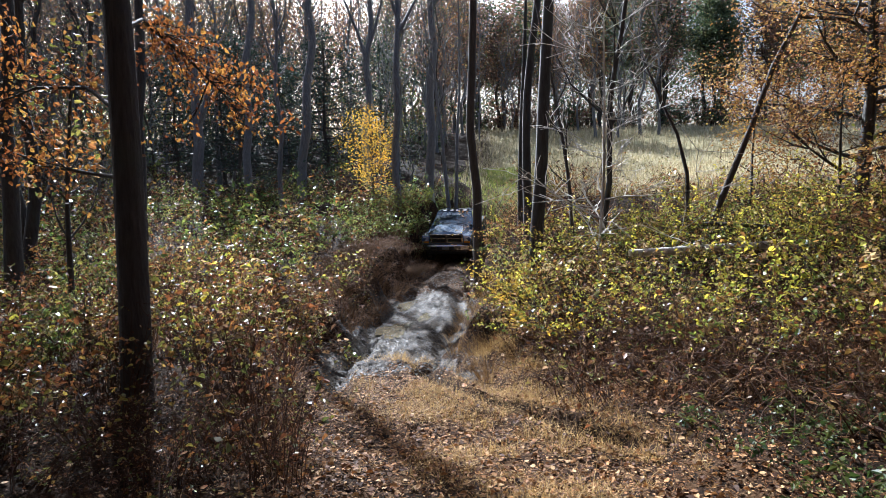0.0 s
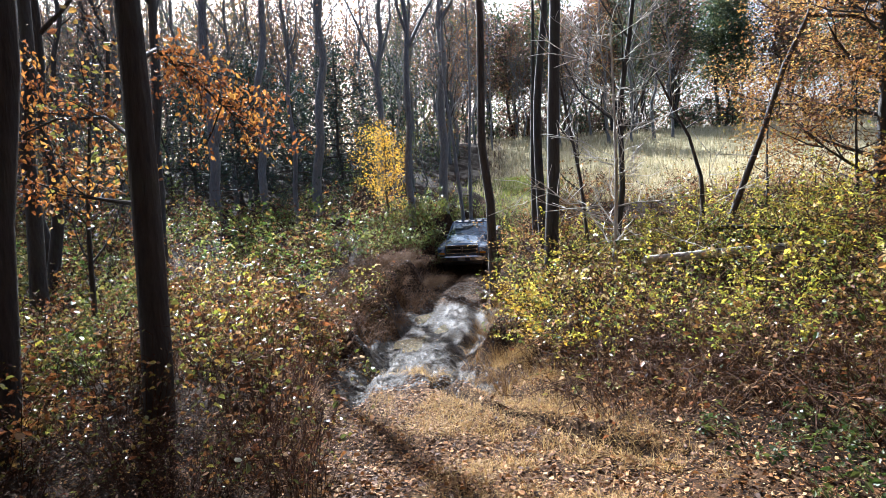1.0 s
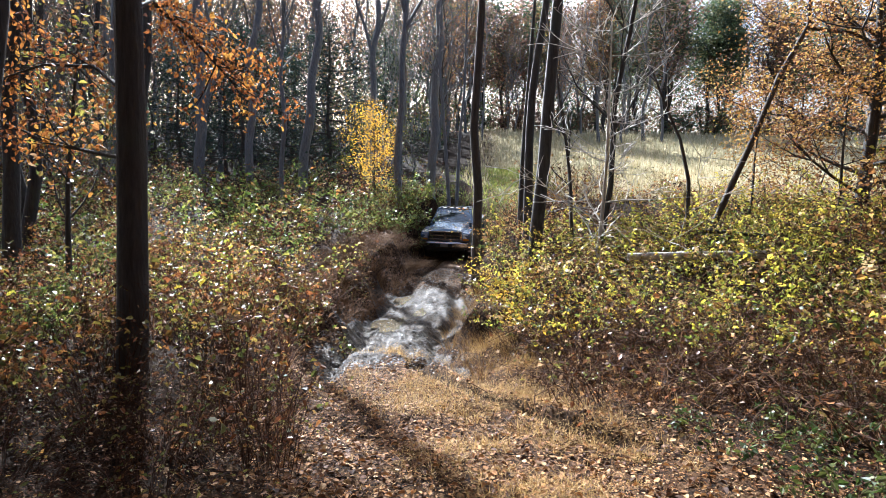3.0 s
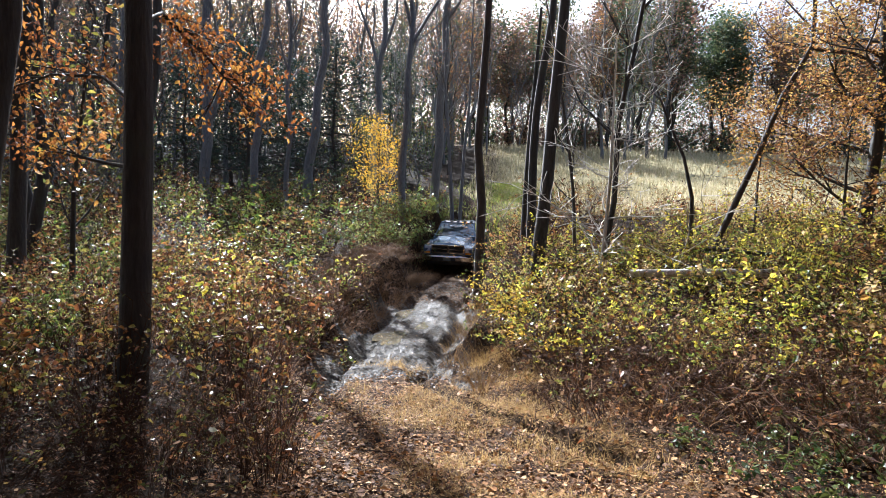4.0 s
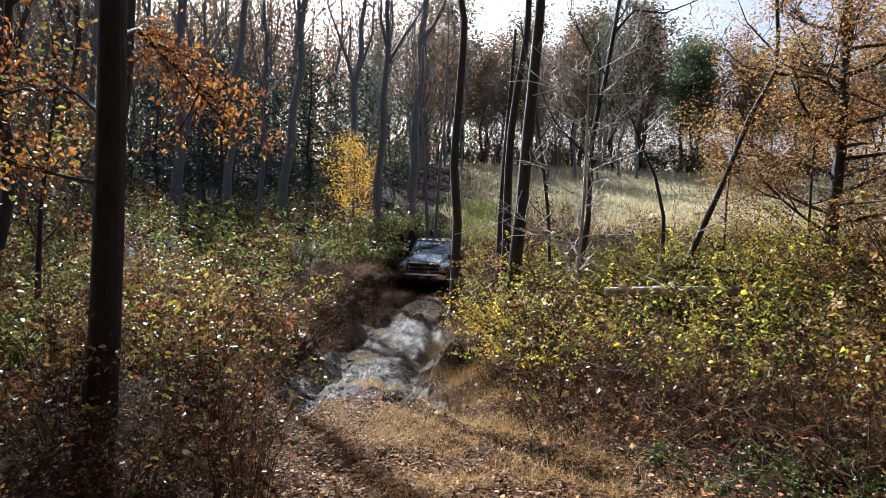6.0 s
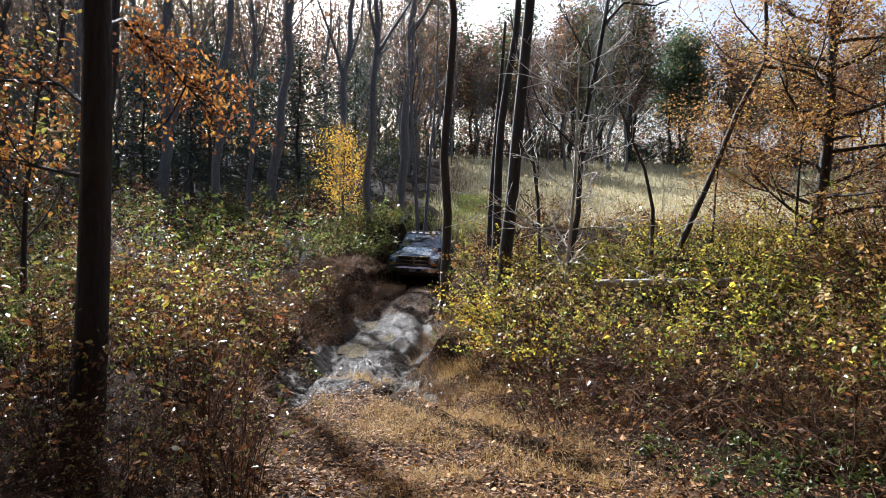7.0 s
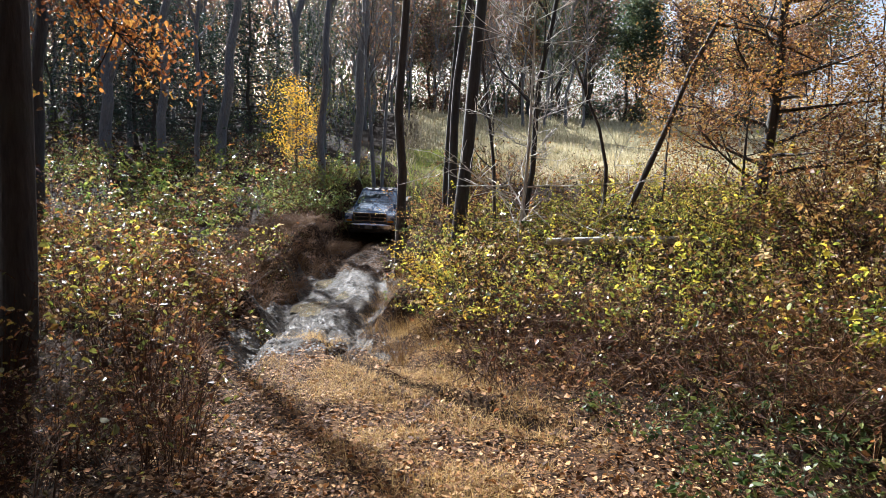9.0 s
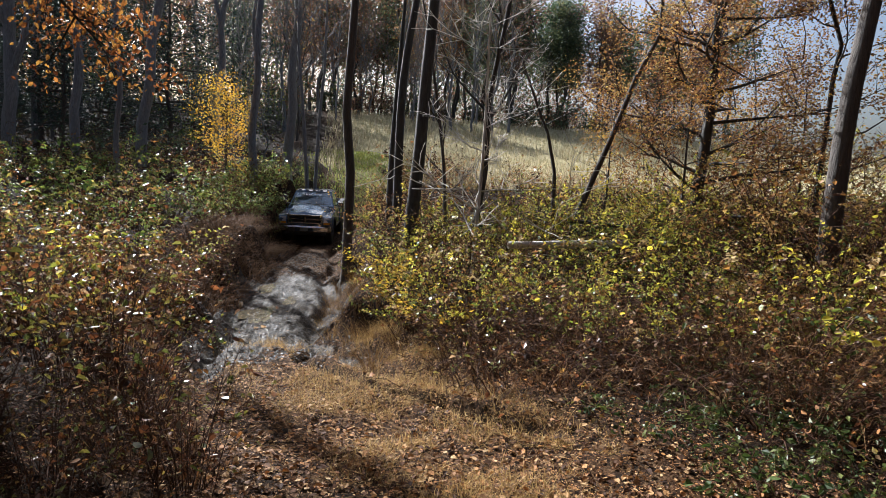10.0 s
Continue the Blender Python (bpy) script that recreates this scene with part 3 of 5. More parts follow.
for k, (x, y, h) in enumerate([(6.6, 10.4, 2.8), (8.9, 10.0, 3.4), (6.2, 12.6, 2.6), (9.8, 12.4, 4.0)]):
    near_tree((x, y), [(x + 0.1, y, gz(x, y) + 1.0), (x + 0.15, y + 0.1, gz(x, y) + h * 0.7)], 0.03, 300 + k, "ochre-leaved sapling above the thicket", BARK_DARK, LEAF_OCHRE, dict(RUSTY, rise=0.4, leaves=34), 12, 0.2, 1.2, h, 1, name="sapling")
near_tree((7.2, 7.5), [(7.43, 7.71, 2.56), (7.56, 7.78, 3.41), (7.81, 7.87, 4.69)], 0.15, 12, "grey tree trunk leaning over the bright thicket", BARK, LEAF_RUST, SPARSE, 8, 0.5)
near_tree((9.6, 10.2), [(9.73, 10.29, 2.95), (9.86, 10.4, 4.08), (10.01, 10.45, 4.76), (9.76, 10.62, 5.65)], 0.06, 13, "thin crooked tree with russet leaves", BARK_DARK, LEAF_RUST, RUSTY, 14, 0.3, 2.0, 8)
near_tree((-2.22, 25.9), [(-2.3, 26.3, 3.5), (-2.14, 26.6, 7.2)], 0.16, 14, "tall dark woodland tree behind the bank", BARK_FAR, LEAF_FAR_BROWN, THIN, 10, 0.5, 3.0, 17, leaders=((0.5, 0.3, 2.2, 6), (0.55, 3.4, 1.8, 5)), sway=0.06)
near_tree((-7.4, 30.0), [(-7.25, 30.3, 4.1), (-6.86, 30.6, 8.0), (-6.8, 30.9, 10.9)], 0.24, 15, "tall curving woodland tree", BARK_FAR, LEAF_FAR_BROWN, THIN, 12, 0.45, 3.6, 19, leaders=((0.52, 3.0, 2.4, 7), (0.6, 0.2, 1.2, 5)), sway=0.1)
near_tree((-0.96, 29.1), [(-0.74, 29.6, 7.9), (-0.63, 29.9, 10.6)], 0.22, 16, "tall grey woodland tree near the lane", BARK_FAR, LEAF_FAR_BROWN, THIN, 12, 0.5, 3.4, 19, leaders=((0.55, 0.4, 1.6, 6), (0.42, 0.2, 1.0, 4)), sway=0.09)
near_tree((0.1, 28.1), [(-0.3, 28.4, 4.0), (-0.5, 28.6, 6.0)], 0.1, 17, "slim twin-stemmed tree, one stem", BARK_FAR, LEAF_FAR_BROWN, THIN, 8, 0.5, 2.5, 12)
near_tree((0.25, 28.15), [(0.4, 28.4, 4.0), (0.55, 28.6, 6.0)], 0.09, 18, "slim twin-stemmed tree, the other stem", BARK_FAR, LEAF_FAR_BROWN, THIN, 8, 0.5, 2.5, 12)
near_tree((-5.1, 36.5), [(-4.96, 36.6, 5.0), (-4.67, 37.2, 11.0)], 0.22, 19, "tall woodland tree with a straight trunk", BARK_FAR, LEAF_FAR_BROWN, THIN, 12, 0.5, 3.2, 19, leaders=((0.42, 2.8, 2.2, 7), (0.45, 0.1, 1.4, 6)), sway=0.12)
near_tree((-9.4, 28.1), [(-9.43, 28.5, 6.3)], 0.19, 20, "tall dark woodland tree in the shade", BARK_FAR, LEAF_FAR_BROWN, dict(SPARSE, leaves=12, size=0.16), 14, 0.75, 3.6, 25, sway=0.1)
near_tree((-7.35, 26.1), [(-7.34, 26.4, 4.7)], 0.11, 21, "slim dark woodland tree", BARK_FAR, LEAF_FAR_BROWN, THIN, 8, 0.45, 2.6, 14, leaders=((0.5, 2.9, 1.8, 4), (0.6, 0.3, 1.6, 4)), sway=0.08)
near_tree((-12.6, 30.1), [(-12.66, 30.6, 7.4), (-12.6, 30.4, 27.0)], 0.26, 22, "tall dark woodland tree on the rise", BARK_FAR, None, BARE, 6, 0.45, 2.5, 27, leaders=((0.35, 0.3, 1.8, 6), (0.42, 3.2, 1.6, 6)), sway=0.12)
near_tree((-6.4, 9.9), [(-6.41, 10.0, 1.6)], 0.05, 23, "thin dark sapling in the weeds", BARK_DARK, LEAF_WEED, SPARSE, 8, 0.3, 1.4, 4)
GOLDEN = dict(lift=0.2, forks=4, leaves=34, spread=0.2, size=0.075, rise=0.5, leaf_depth=1)
near_tree((-3.3, 26.0), [(-3.31, 26.1, 1.9), (-3.33, 26.2, 3.1)], 0.045, 24, "small bright golden-leaved sapling", BARK, LEAF_AMBER, GOLDEN, 16, 0.2, 1.6, 3.0, 1, name="sapling")

# ---- the wood behind, in a few kinds ----
WOODY = dict(lift=0.22, forks=4, leaves=0, spread=0.3, size=0.14, rise=0.8, twig=0.008)
kinds = []
for k, (h, r, leaf, n, bark, fork) in enumerate([(18, 0.17, LEAF_FAR_BROWN, 3, BARK_FAR, 0.45), (20, 0.2, LEAF_FAR_BROWN, 2, BARK, 0.6), (16, 0.13, LEAF_FAR_GREEN, 3, BARK_FAR, 0.4), (19, 0.16, LEAF_RUST, 2, BARK_FAR, 0.5), (15, 0.11, None, 0, BARK, 0.35), (17, 0.14, LEAF_FAR_BROWN, 2, BARK_DARK, 0.5), (13, 0.09, LEAF_FAR_GREEN, 3, BARK_FAR, 0.4), (17, 0.12, None, 0, BARK_FAR, 0.42)]):
    t = make_tree("tree", waved(h, (random.uniform(-1.6, 1.6), 0.5), 0.2 + 0.03 * (k % 3), 50 + k), taper(r, 16), 60 + k, 13, bark, leaf, dict(WOODY, leaves=n + (2 if leaf else 0)), "tall autumn woodland tree with a thin crown" if leaf else "tall bare woodland tree with fine twigs", start=0.3, limb_len=3.8, group="trees of the wood", limb_r=0.05, leaders=((fork, k * 1.3, 2.2, 5.5), (fork + 0.12, k * 1.3 + 3, 1.8, 4.5)))
    kinds.append(t)
far_kinds = []
for k, (h, r, leaf) in enumerate([(19, 0.17, LEAF_FAR_BROWN), (17, 0.14, LEAF_FAR_GREEN), (20, 0.19, LEAF_RUST), (16, 0.12, LEAF_FAR_BROWN)]):
    far_kinds.append(make_tree("tree", waved(h, (random.uniform(-1, 1), 0.3), 0.25, 250 + k), taper(r, 16), 260 + k, 13, BARK_FAR, leaf, dict(WOODY, forks=5, leaves=10, size=0.22, spread=0.6, leaf_depth=1, twig=0.012), "tall tree deep in the autumn wood", sides=6, start=0.25, limb_len=3.8, depth=1, group="trees deep in the wood", limb_r=0.06, leaders=((0.45, k * 1.7, 2.0, 6), (0.6, k * 1.7 + 3, 1.6, 5))))
cedar = make_tree("cedar_tree", straight(9, (0, 0), 0.05, 71), taper(0.13, 12), 72, 34, BARK, LEAF_CEDAR, dict(lift=-0.02, forks=5, leaves=22, spread=0.26, size=0.17, rise=0.1, leaf_depth=1), "dark green cedar tree inside the wood", start=0.1, limb_len=2.6, depth=1, group="cedars of the wood")
understory = []
for k, (h, leaf) in enumerate([(6, LEAF_FAR_GREEN), (5, LEAF_WEED), (7, LEAF_RUST), (4.5, LEAF_GREEN), (7.5, LEAF_FAR_BROWN)]):
    understory.append(make_tree("sapling", straight(h, (0.5, 0.3), 0.12, 200 + k), taper(0.05, 12), 210 + k, 14, BARK_FAR, leaf, dict(lift=0.15, forks=3, leaves=9, spread=0.3, size=0.12, rise=0.5, leaf_depth=1, twig=0.006), "slim understory sapling with thin autumn leaves", start=0.12, limb_len=1.9, depth=1, category="tree", group="saplings of the wood"))


def in_sun_gap(x, y):
    """Glades through which the sun falls on the lane, the truck and the golden sapling."""
    for ax, ay, w in ((0.4, 25.5, 2.2), (-3.3, 26, 1.4), (-2.0, 16, 1.2), (-0.9, 11.5, 1.6), (-3.6, 8.0, 1.4), (-6.5, 17, 1.4), (-10, 20, 1.4), (-2.6, 21, 1.2), (2.0, 34, 2.2), (-1.6, 26, 1.6)):
        s = (x - ax) * -0.423 + (y - ay) * 0.906
        if 1.2 < s < 26 and abs((x - ax) * 0.906 + (y - ay) * 0.423) < w:
            return True
    return False


rng = random.Random(12)
placed = []
tries = 0
while len(placed) < 210 and tries < 6000:
    tries += 1
    y = rng.uniform(30, 90)
    x = rng.uniform(-0.95 * y - 4, 0.02 * y - 1.0) if y < 64 else rng.uniform(-0.9 * y, 24)
    if any((x - a) ** 2 + (y - b) ** 2 < 4.0 for a, b in placed):
        continue
    if not in_sun_gap(x, y):
        placed.append((x, y))
placed.sort(key=lambda p: p[1])
close = [p for p in placed if p[1] < 50]
deep = [p for p in placed if p[1] >= 50]
for some, models in ((close, kinds), (deep, far_kinds)):
    for k, (x, y) in enumerate(some):
        (put if k < len(models) else put_copy)(models[k % len(models)], x, y, rng.uniform(0, 360), rng.uniform(0.72, 1.15), 0.1)
for k, (x, y) in enumerate([(-12.2, 35), (-10.4, 37.5), (-14.6, 39), (-8.4, 42), (-18.5, 41), (-5.2, 46)]):
    (put if k == 0 else put_copy)(cedar, x, y, 70 * k, rng.uniform(0.8, 1.2))

# unseen trees added to the left and behind, to shade the foreground
for k, (x, y) in enumerate([(-12, 8.6), (-19, 16), (-14, 4), (-9, -1), (-14, 0), (-7, -6), (3, -9), (10, -5), (14, 3), (-3, -12)]):
    put_copy(kinds[k % 4], x, y, 50 * k, rng.uniform(0.8, 1.05), 0.1)
placed = []
tries = 0
while len(placed) < 105 and tries < 6000:
    tries += 1
    y = 25.5 + 36 * rng.random() ** 1.5
    x = rng.uniform(-0.9 * y - 3, 0.03 * y - 1.8)
    if any((x - a) ** 2 + (y - b) ** 2 < 1.7 for a, b in placed) or in_sun_gap(x, y):
        continue
    placed.append((x, y))
for k, (x, y) in enumerate(placed):
    (put if k < 5 else put_copy)(understory[k % 5], x, y, rng.uniform(0, 360), rng.uniform(0.6, 1.15), 0.05)

# ---- the tree line beyond the field ----
LINE = dict(lift=0.2, forks=5, leaves=38, spread=0.8, size=0.46, rise=0.5, leaf_depth=1, twig=0.02)
line = []
for k, (h, leaf) in enumerate([(20, LEAF_FAR_GREEN), (18, LEAF_FAR_BROWN), (19, LEAF_FAR_BROWN)]):
    line.append(make_tree("tree", waved(h, (0.5, 0), 0.3, 80 + k), taper(0.22, 16), 90 + k, 14, BARK_DARK, leaf, LINE, ("broad green-brown tree beyond the field" if leaf is LEAF_FAR_GREEN else "russet-brown tree beyond the field"), start=0.34, limb_len=5.4, depth=1, sides=6, group="trees beyond the field"))
for k in range(52):
    x = -2 + 1.5 * k + rng.uniform(-1, 1)
    y = 82 + 26 * rng.random() + 0.04 * x
    t = line[rng.choice([0, 0, 0, 1, 2])] if 3 <= k else line[k]
    (put if k < 3 else put_copy)(t, x, y, rng.uniform(0, 360), rng.uniform(0.75, 1.2), 0.1)

# unseen trees added overhead, behind and beside the camera to cut sky light
plain = make_tree("tree", straight(17, (0.5, 0.2), 0.15, 400), taper(0.2, 12), 401, 12, BARK, LEAF_FAR_BROWN, dict(lift=0.2, forks=3, leaves=50, spread=1.0, size=0.42, rise=0.5, leaf_depth=1), "autumn tree out of view, added to block sky light", sides=6, start=0.42, limb_len=4.4, depth=1, group="trees at the back")
SKY_BLOCKERS = [(-6.5, 0.5), (-2.8, -3.0), (1.8, -2.2), (5.8, 0.4), (8.6, 4.2), (-9.5, 3.5), (4.5, -5.5), (-6, -5), (10.5, 0), (0, -6.5)]
for k, (x, y) in enumerate(SKY_BLOCKERS):
    (put if k == 0 else put_copy)(plain, x, y, 67 * k, 0.95 + 0.02 * k, 0.1)
for k in range(16):
    x, y = rng.uniform(-24, 20), rng.uniform(-20, -7)
    put_copy(plain, x, y, rng.uniform(0, 360), rng.uniform(0.7, 1.1), 0.1)
for k, (x, y) in enumerate([(13, 0), (15, 3.5), (12, -3), (18, 1), (-12, 2), (-15, 6), (-11, -3), (-18, 1)]):
    put_copy(line[1 + k % 2], x, y, 77 * k, rng.uniform(0.5, 0.8), 0.1)

# added trees whose crowns keep the sun off the left foreground
shady = make_tree("tree", straight(13, (0.6, -0.4), 0.1, 420), taper(0.14, 12), 421, 14, BARK_DARK, LEAF_RUST, dict(SPARSE, forks=3, leaves=30, size=0.1, spread=0.4), "rust-leaved tree added to shade the left foreground", start=0.45, limb_len=3.2, group="trees at the wood's edge")
for k, (x, y) in enumerate([(-9.4, 13.2), (-7.9, 10.6), (-10.8, 15.2), (-6.6, 7.2), (-9.3, 17.8)]):
    (put if k == 0 else put_copy)(shady, x, y, 115 * k, 1.0 + 0.06 * k, 0.1)


# the deep wood, too far to tell its trees apart
def distant(name, x0, x1, y0, y1, n, top, mat, seed, label, lo=0.3, hi=0.6, heap=1.3):
    rngd = random.Random(seed)
    s = Shape()
    for k in range(n // 26):
        x, y = rngd.uniform(x0, x1), rngd.uniform(y0, y1)
        crest = top * (0.72 + 0.5 * float(value_noise(np.array(x * 0.14 + 40), np.array(y * 0.1))))
        c = Vector((x, y, gz(x, y) + crest * rngd.random() ** heap))
        r = rngd.uniform(0.8, 2.2)
        s.tone = rngd.random()
        for j in range(26):
            s.leaf(c + Vector((rngd.gauss(0, r), rngd.gauss(0, r), rngd.gauss(0, 0.8 * r))), rand_dir(rngd), rand_dir(rngd), rngd.uniform(lo, hi))
    return tagged(new(name, s.mesh(name, mat, False)), label, "wood", kind="stuff")


distant("distant_wood", -100, 0, 70, 118, 76000, 21, LEAF_FAR_BROWN, 430, "brown foliage of the wood far behind the trunks", heap=1.0)
distant("distant_green_wood", -85, -2, 62, 100, 26000, 10, LEAF_FAR_GREEN, 431, "dark green undergrowth of the wood far behind")
distant("distant_tree_line", -4, 78, 96, 124, 28000, 15, LEAF_FAR_BROWN, 432, "brown foliage of the far tree line", heap=1.1)
distant("distant_green_line", 4, 45, 96, 120, 16000, 18, LEAF_FAR_GREEN, 433, "dark green foliage of the far tree line", heap=0.8)
# two unseen masses of foliage, added only to hold back sky light
distant("sky_block_behind", -45, 45, -32, -9, 16000, 15, LEAF_FAR_BROWN, 434, "brown foliage out of view behind, added to block sky light", 0.7, 1.3, 1.0)
distant("sky_block_beside", 17, 40, -9, 7, 6000, 11, LEAF_FAR_BROWN, 435, "brown foliage out of view at the side, added to block sky light", 0.7, 1.3, 1.0)


# ---- undergrowth ----
def make_bush(name, seed, canes, height, spread, leaf_n, leaf_size, stem, leaf, label, group, upright=0.5, twigs=3, low=0.35, thick=0.006, droop=0.3, arch=0.5, oval=False, seg=5, crest=0.0):
    """Canes that rise from one root, arch over, fork into twigs and carry leaves."""
    rng = random.Random(seed)
    root = new(name)
    root.empty_display_size = 0.1
    wood, leaves = Shape(), Shape(oval)
    for c in range(canes):
        a = rng.uniform(0, 2 * math.pi)
        out = Vector((math.cos(a), math.sin(a), 0))
        p = out * rng.uniform(0, spread * 0.45) + Vector((0, 0, -0.06))
        h = height * rng.uniform(0.5, 1.1)
        d = (out * (1 - upright) * rng.uniform(0.3, 1.1) + Vector((0, 0, 1))).normalized()
        n, pts, q = seg, [p], Vector(p)
        for k in range(n):
            d = (d + out * arch * 0.22 * k * 5 / n * rng.uniform(0, 1) - Vector((0, 0, arch * 0.16 * k * 5 / n)) + Vector((rng.uniform(-0.14, 0.14), rng.uniform(-0.14, 0.14), 0))).normalized()
            q = q + d * h / n * 1.15
            if q.z < 0.03:
                q.z = 0.03
            pts.append(Vector(q))
        wood.tube(pts, [thick * (1.1 - 0.8 * k / n) for k in range(n + 1)], 3)
        ends = []
        for k in range(twigs):
            j = rng.randint(n // 2, n)
            e = pts[j] + (rand_dir(rng, 0.2) + Vector((0, 0, 0.4))).normalized() * h * rng.uniform(0.12, 0.35)
            m = pts[j].lerp(e, 0.5) + rand_dir(rng) * 0.03
            wood.tube([pts[j], m, e], [thick * 0.6, thick * 0.5, thick * 0.25], 3)
            ends.append((pts[j], m, e))
        # some canes are lush, some nearly bare; the leaves of one sprig are of a kind
        tone, lush = rng.random(), 0.25 + 1.9 * rng.random() ** 1.6
        for k in range(int(leaf_n * lush)):
            if ends and rng.random() < 0.7:
                a0, b0, c0 = rng.choice(ends)
                f = rng.uniform(0.2, 2.0)
                s = a0.lerp(b0, f) if f < 1 else b0.lerp(c0, f - 1)
            else:
                f = rng.uniform(low, 1) * n
                j = min(int(f), n - 1)
                s = pts[j].lerp(pts[j + 1], f - j)
            if s.z < crest * height * rng.uniform(0.4, 1):
                continue
            leaves.tone = tone if rng.random() < 0.75 else None
            s = s + rand_dir(rng) * leaf_size * 0.5
            leaves.leaf(s, rand_dir(rng, 0.3) - Vector((0, 0, droop)), rand_dir(rng) + Vector((0, 0, 0.9)), leaf_size * (0.45 + 1.1 * rng.random() ** 2), rng.uniform(0.35, 0.75), rng.uniform(-0.1, 0.4))
    child("stalk_work", wood.mesh("stalk_work", stem), root, kind="stuff")
    if leaves.v:
        child("foliage", leaves.mesh("foliage", leaf, False), root, kind="stuff")
    return tagged(root, label, "bush", group)


def scatter(models, places, seed, lo=0.8, hi=1.2):
    rng = random.Random(seed)
    for k, (x, y) in enumerate(places):
        m = models[k] if k < len(models) else models[rng.randrange(len(models))]
        (put if k < len(models) else put_copy)(m, x, y, rng.uniform(0, 360), rng.uniform(lo, hi), 0.02)


def spots(n, seed, x0, x1, y0, y1, keep, gap):
    rng = random.Random(seed)
    out = []
    for _ in range(n * 30):
        if len(out) >= n:
            break
        x, y = rng.uniform(x0, x1), rng.uniform(y0, y1)
        if keep(x, y) and all((x - a) ** 2 + (y - b) ** 2 > gap * gap for a, b in out):
            out.append((x, y))
    return out


def off_lane(x, y):
    return float(x - lane_mid(y))


def patchy(models, places, seed, choose, lo=0.8, hi=1.2):
    """Like scatter, but choose(x, y) says which of the models grows where."""
    rng, used = random.Random(seed), set()
    for x, y in places:
        k = choose(x, y, rng)
        (put_copy if k in used else put)(models[k], x, y, rng.uniform(0, 360), rng.uniform(lo, hi), 0.02)
        used.add(k)


THICKET = "yellow-green leafy bramble bush over a tangle of brown canes"
thick = [make_bush("bramble_bush", 100 + k, 29, 1.2, 0.8, n, s, w, lf, lab, "thicket beside the lane", 0.35, 3, 0.55, 0.0055, oval=True, crest=0.45) for k, (n, s, w, lf, lab) in enumerate([
    (42, 0.042, STEM, LEAF_THICKET, THICKET), (30, 0.05, STEM, LEAF_THICKET, THICKET),
    (14, 0.045, STEM_PALE, LEAF_THICKET, "thinly leaved bramble bush of pale dry canes"), (13, 0.045, STEM_PALE, LEAF_WEED, "brown bramble bush with few withered leaves"),
    (14, 0.042, STEM, LEAF_RUST, "rust-leaved bramble bush of brown canes")])]


def thicket_front(x):
    return max(3.1, 5.8 - 0.95 * max(0, x - 1.9))


def thicket_kind(x, y, rng):
    deep = y - thicket_front(x)
    # browner kinds at the right front stand in for the thicket's own shade
    lush = value_noise(np.array(x * 0.9 + 3), np.array(y * 0.9)) > (0.82 if deep < 1.4 else 0.55 if deep < 2.8 else 0.38) + (0.14 if x > 3.2 and deep < 3.2 else 0) or off_lane(x, y) < 2.2
    return rng.choice([0, 0, 1]) if lush else rng.choice([2, 3, 3, 4])


patchy(thick, spots(138, 21, 0.9, 10, 3.1, 13.5, lambda x, y: off_lane(x, y) > 1.75 and x > 0.7 and y > thicket_front(x), 0.47), 22, thicket_kind, 0.72, 1.3)
for x, y, turn, size in [(1.6, 13.4, 0, 1.2), (2.3, 13.7, 80, 1.3), (1.35, 15.0, 160, 1.1), (2.5, 15.3, 200, 1.3), (2.0, 16.8, 260, 1.3), (2.6, 18.4, 300, 1.4), (2.4, 20.4, 30, 1.4), (3.2, 22.5, 120, 1.5)]:
    put_copy(thick[4], x, y, turn, size, 0.02)
tangle = [make_bush("dead_bush", 120 + k, 29, 0.9, 0.9, (9, 6, 8)[k], 0.05, (STEM, STEM, STEM_PALE)[k], (LEAF_WEED, LEAF_LITTER, LEAF_WEED)[k], ("dense brown dead brambles with a few withered leaves", "dense dark dead brambles, almost leafless", "dense straw-brown dead brambles with a few withered leaves")[k], "dead brambles", 0.1, 3, 0.3, (0.005, 0.006, 0.004)[k], 0.3, 0.8) for k in range(3)]
patchy(tangle, spots(145, 23, 1.2, 8, 2.7, 8.0, lambda x, y: off_lane(x, y) > 1.5 and x > 1.0 and y > max(2.7, 5.0 - 1.0 * max(0, x - 1.9)), 0.32), 24, lambda x, y, rng: rng.choice([0, 0, 1, 1, 1, 2, 2]), 0.7, 1.1)
for x, y in spots(34, 61, -5, -1.2, 2.5, 5.0, lambda x, y: off_lane(x, y) < -1.5 and x > -0.85 * y - 1.5, 0.38):
    put_copy(tangle[0], x, y, 97 * x + 31 * y, 0.4 + 0.3 * abs(math.sin(7 * x + 3 * y)), 0.02)
weeds = [make_bush("weed_clump", 140 + k, c, h, 0.6, n, s, STEM, lf, lab, "weeds beside the lane", 0.75, t, low, 0.0045, 0.3, 0.25, oval=True) for k, (c, h, n, s, lf, t, low, lab) in enumerate([
    (20, 1.0, 26, 0.055, LEAF_WEED, 4, 0.15, "tall autumn weeds with rust and brown leaves"),
    (16, 1.0, 20, 0.06, LEAF_THICKET, 3, 0.3, "tall weeds with broad yellow-green leaves"),
    (26, 1.1, 9, 0.05, LEAF_WEED, 4, 0.15, "tall bare brown weed stalks with few leaves"),
    (20, 0.75, 24, 0.06, LEAF_GREEN, 2, 0.2, "low green weeds with broad leaves"),
    (18, 0.9, 24, 0.06, LEAF_WEED, 3, 0.1, "russet weeds with broad curling leaves")])]


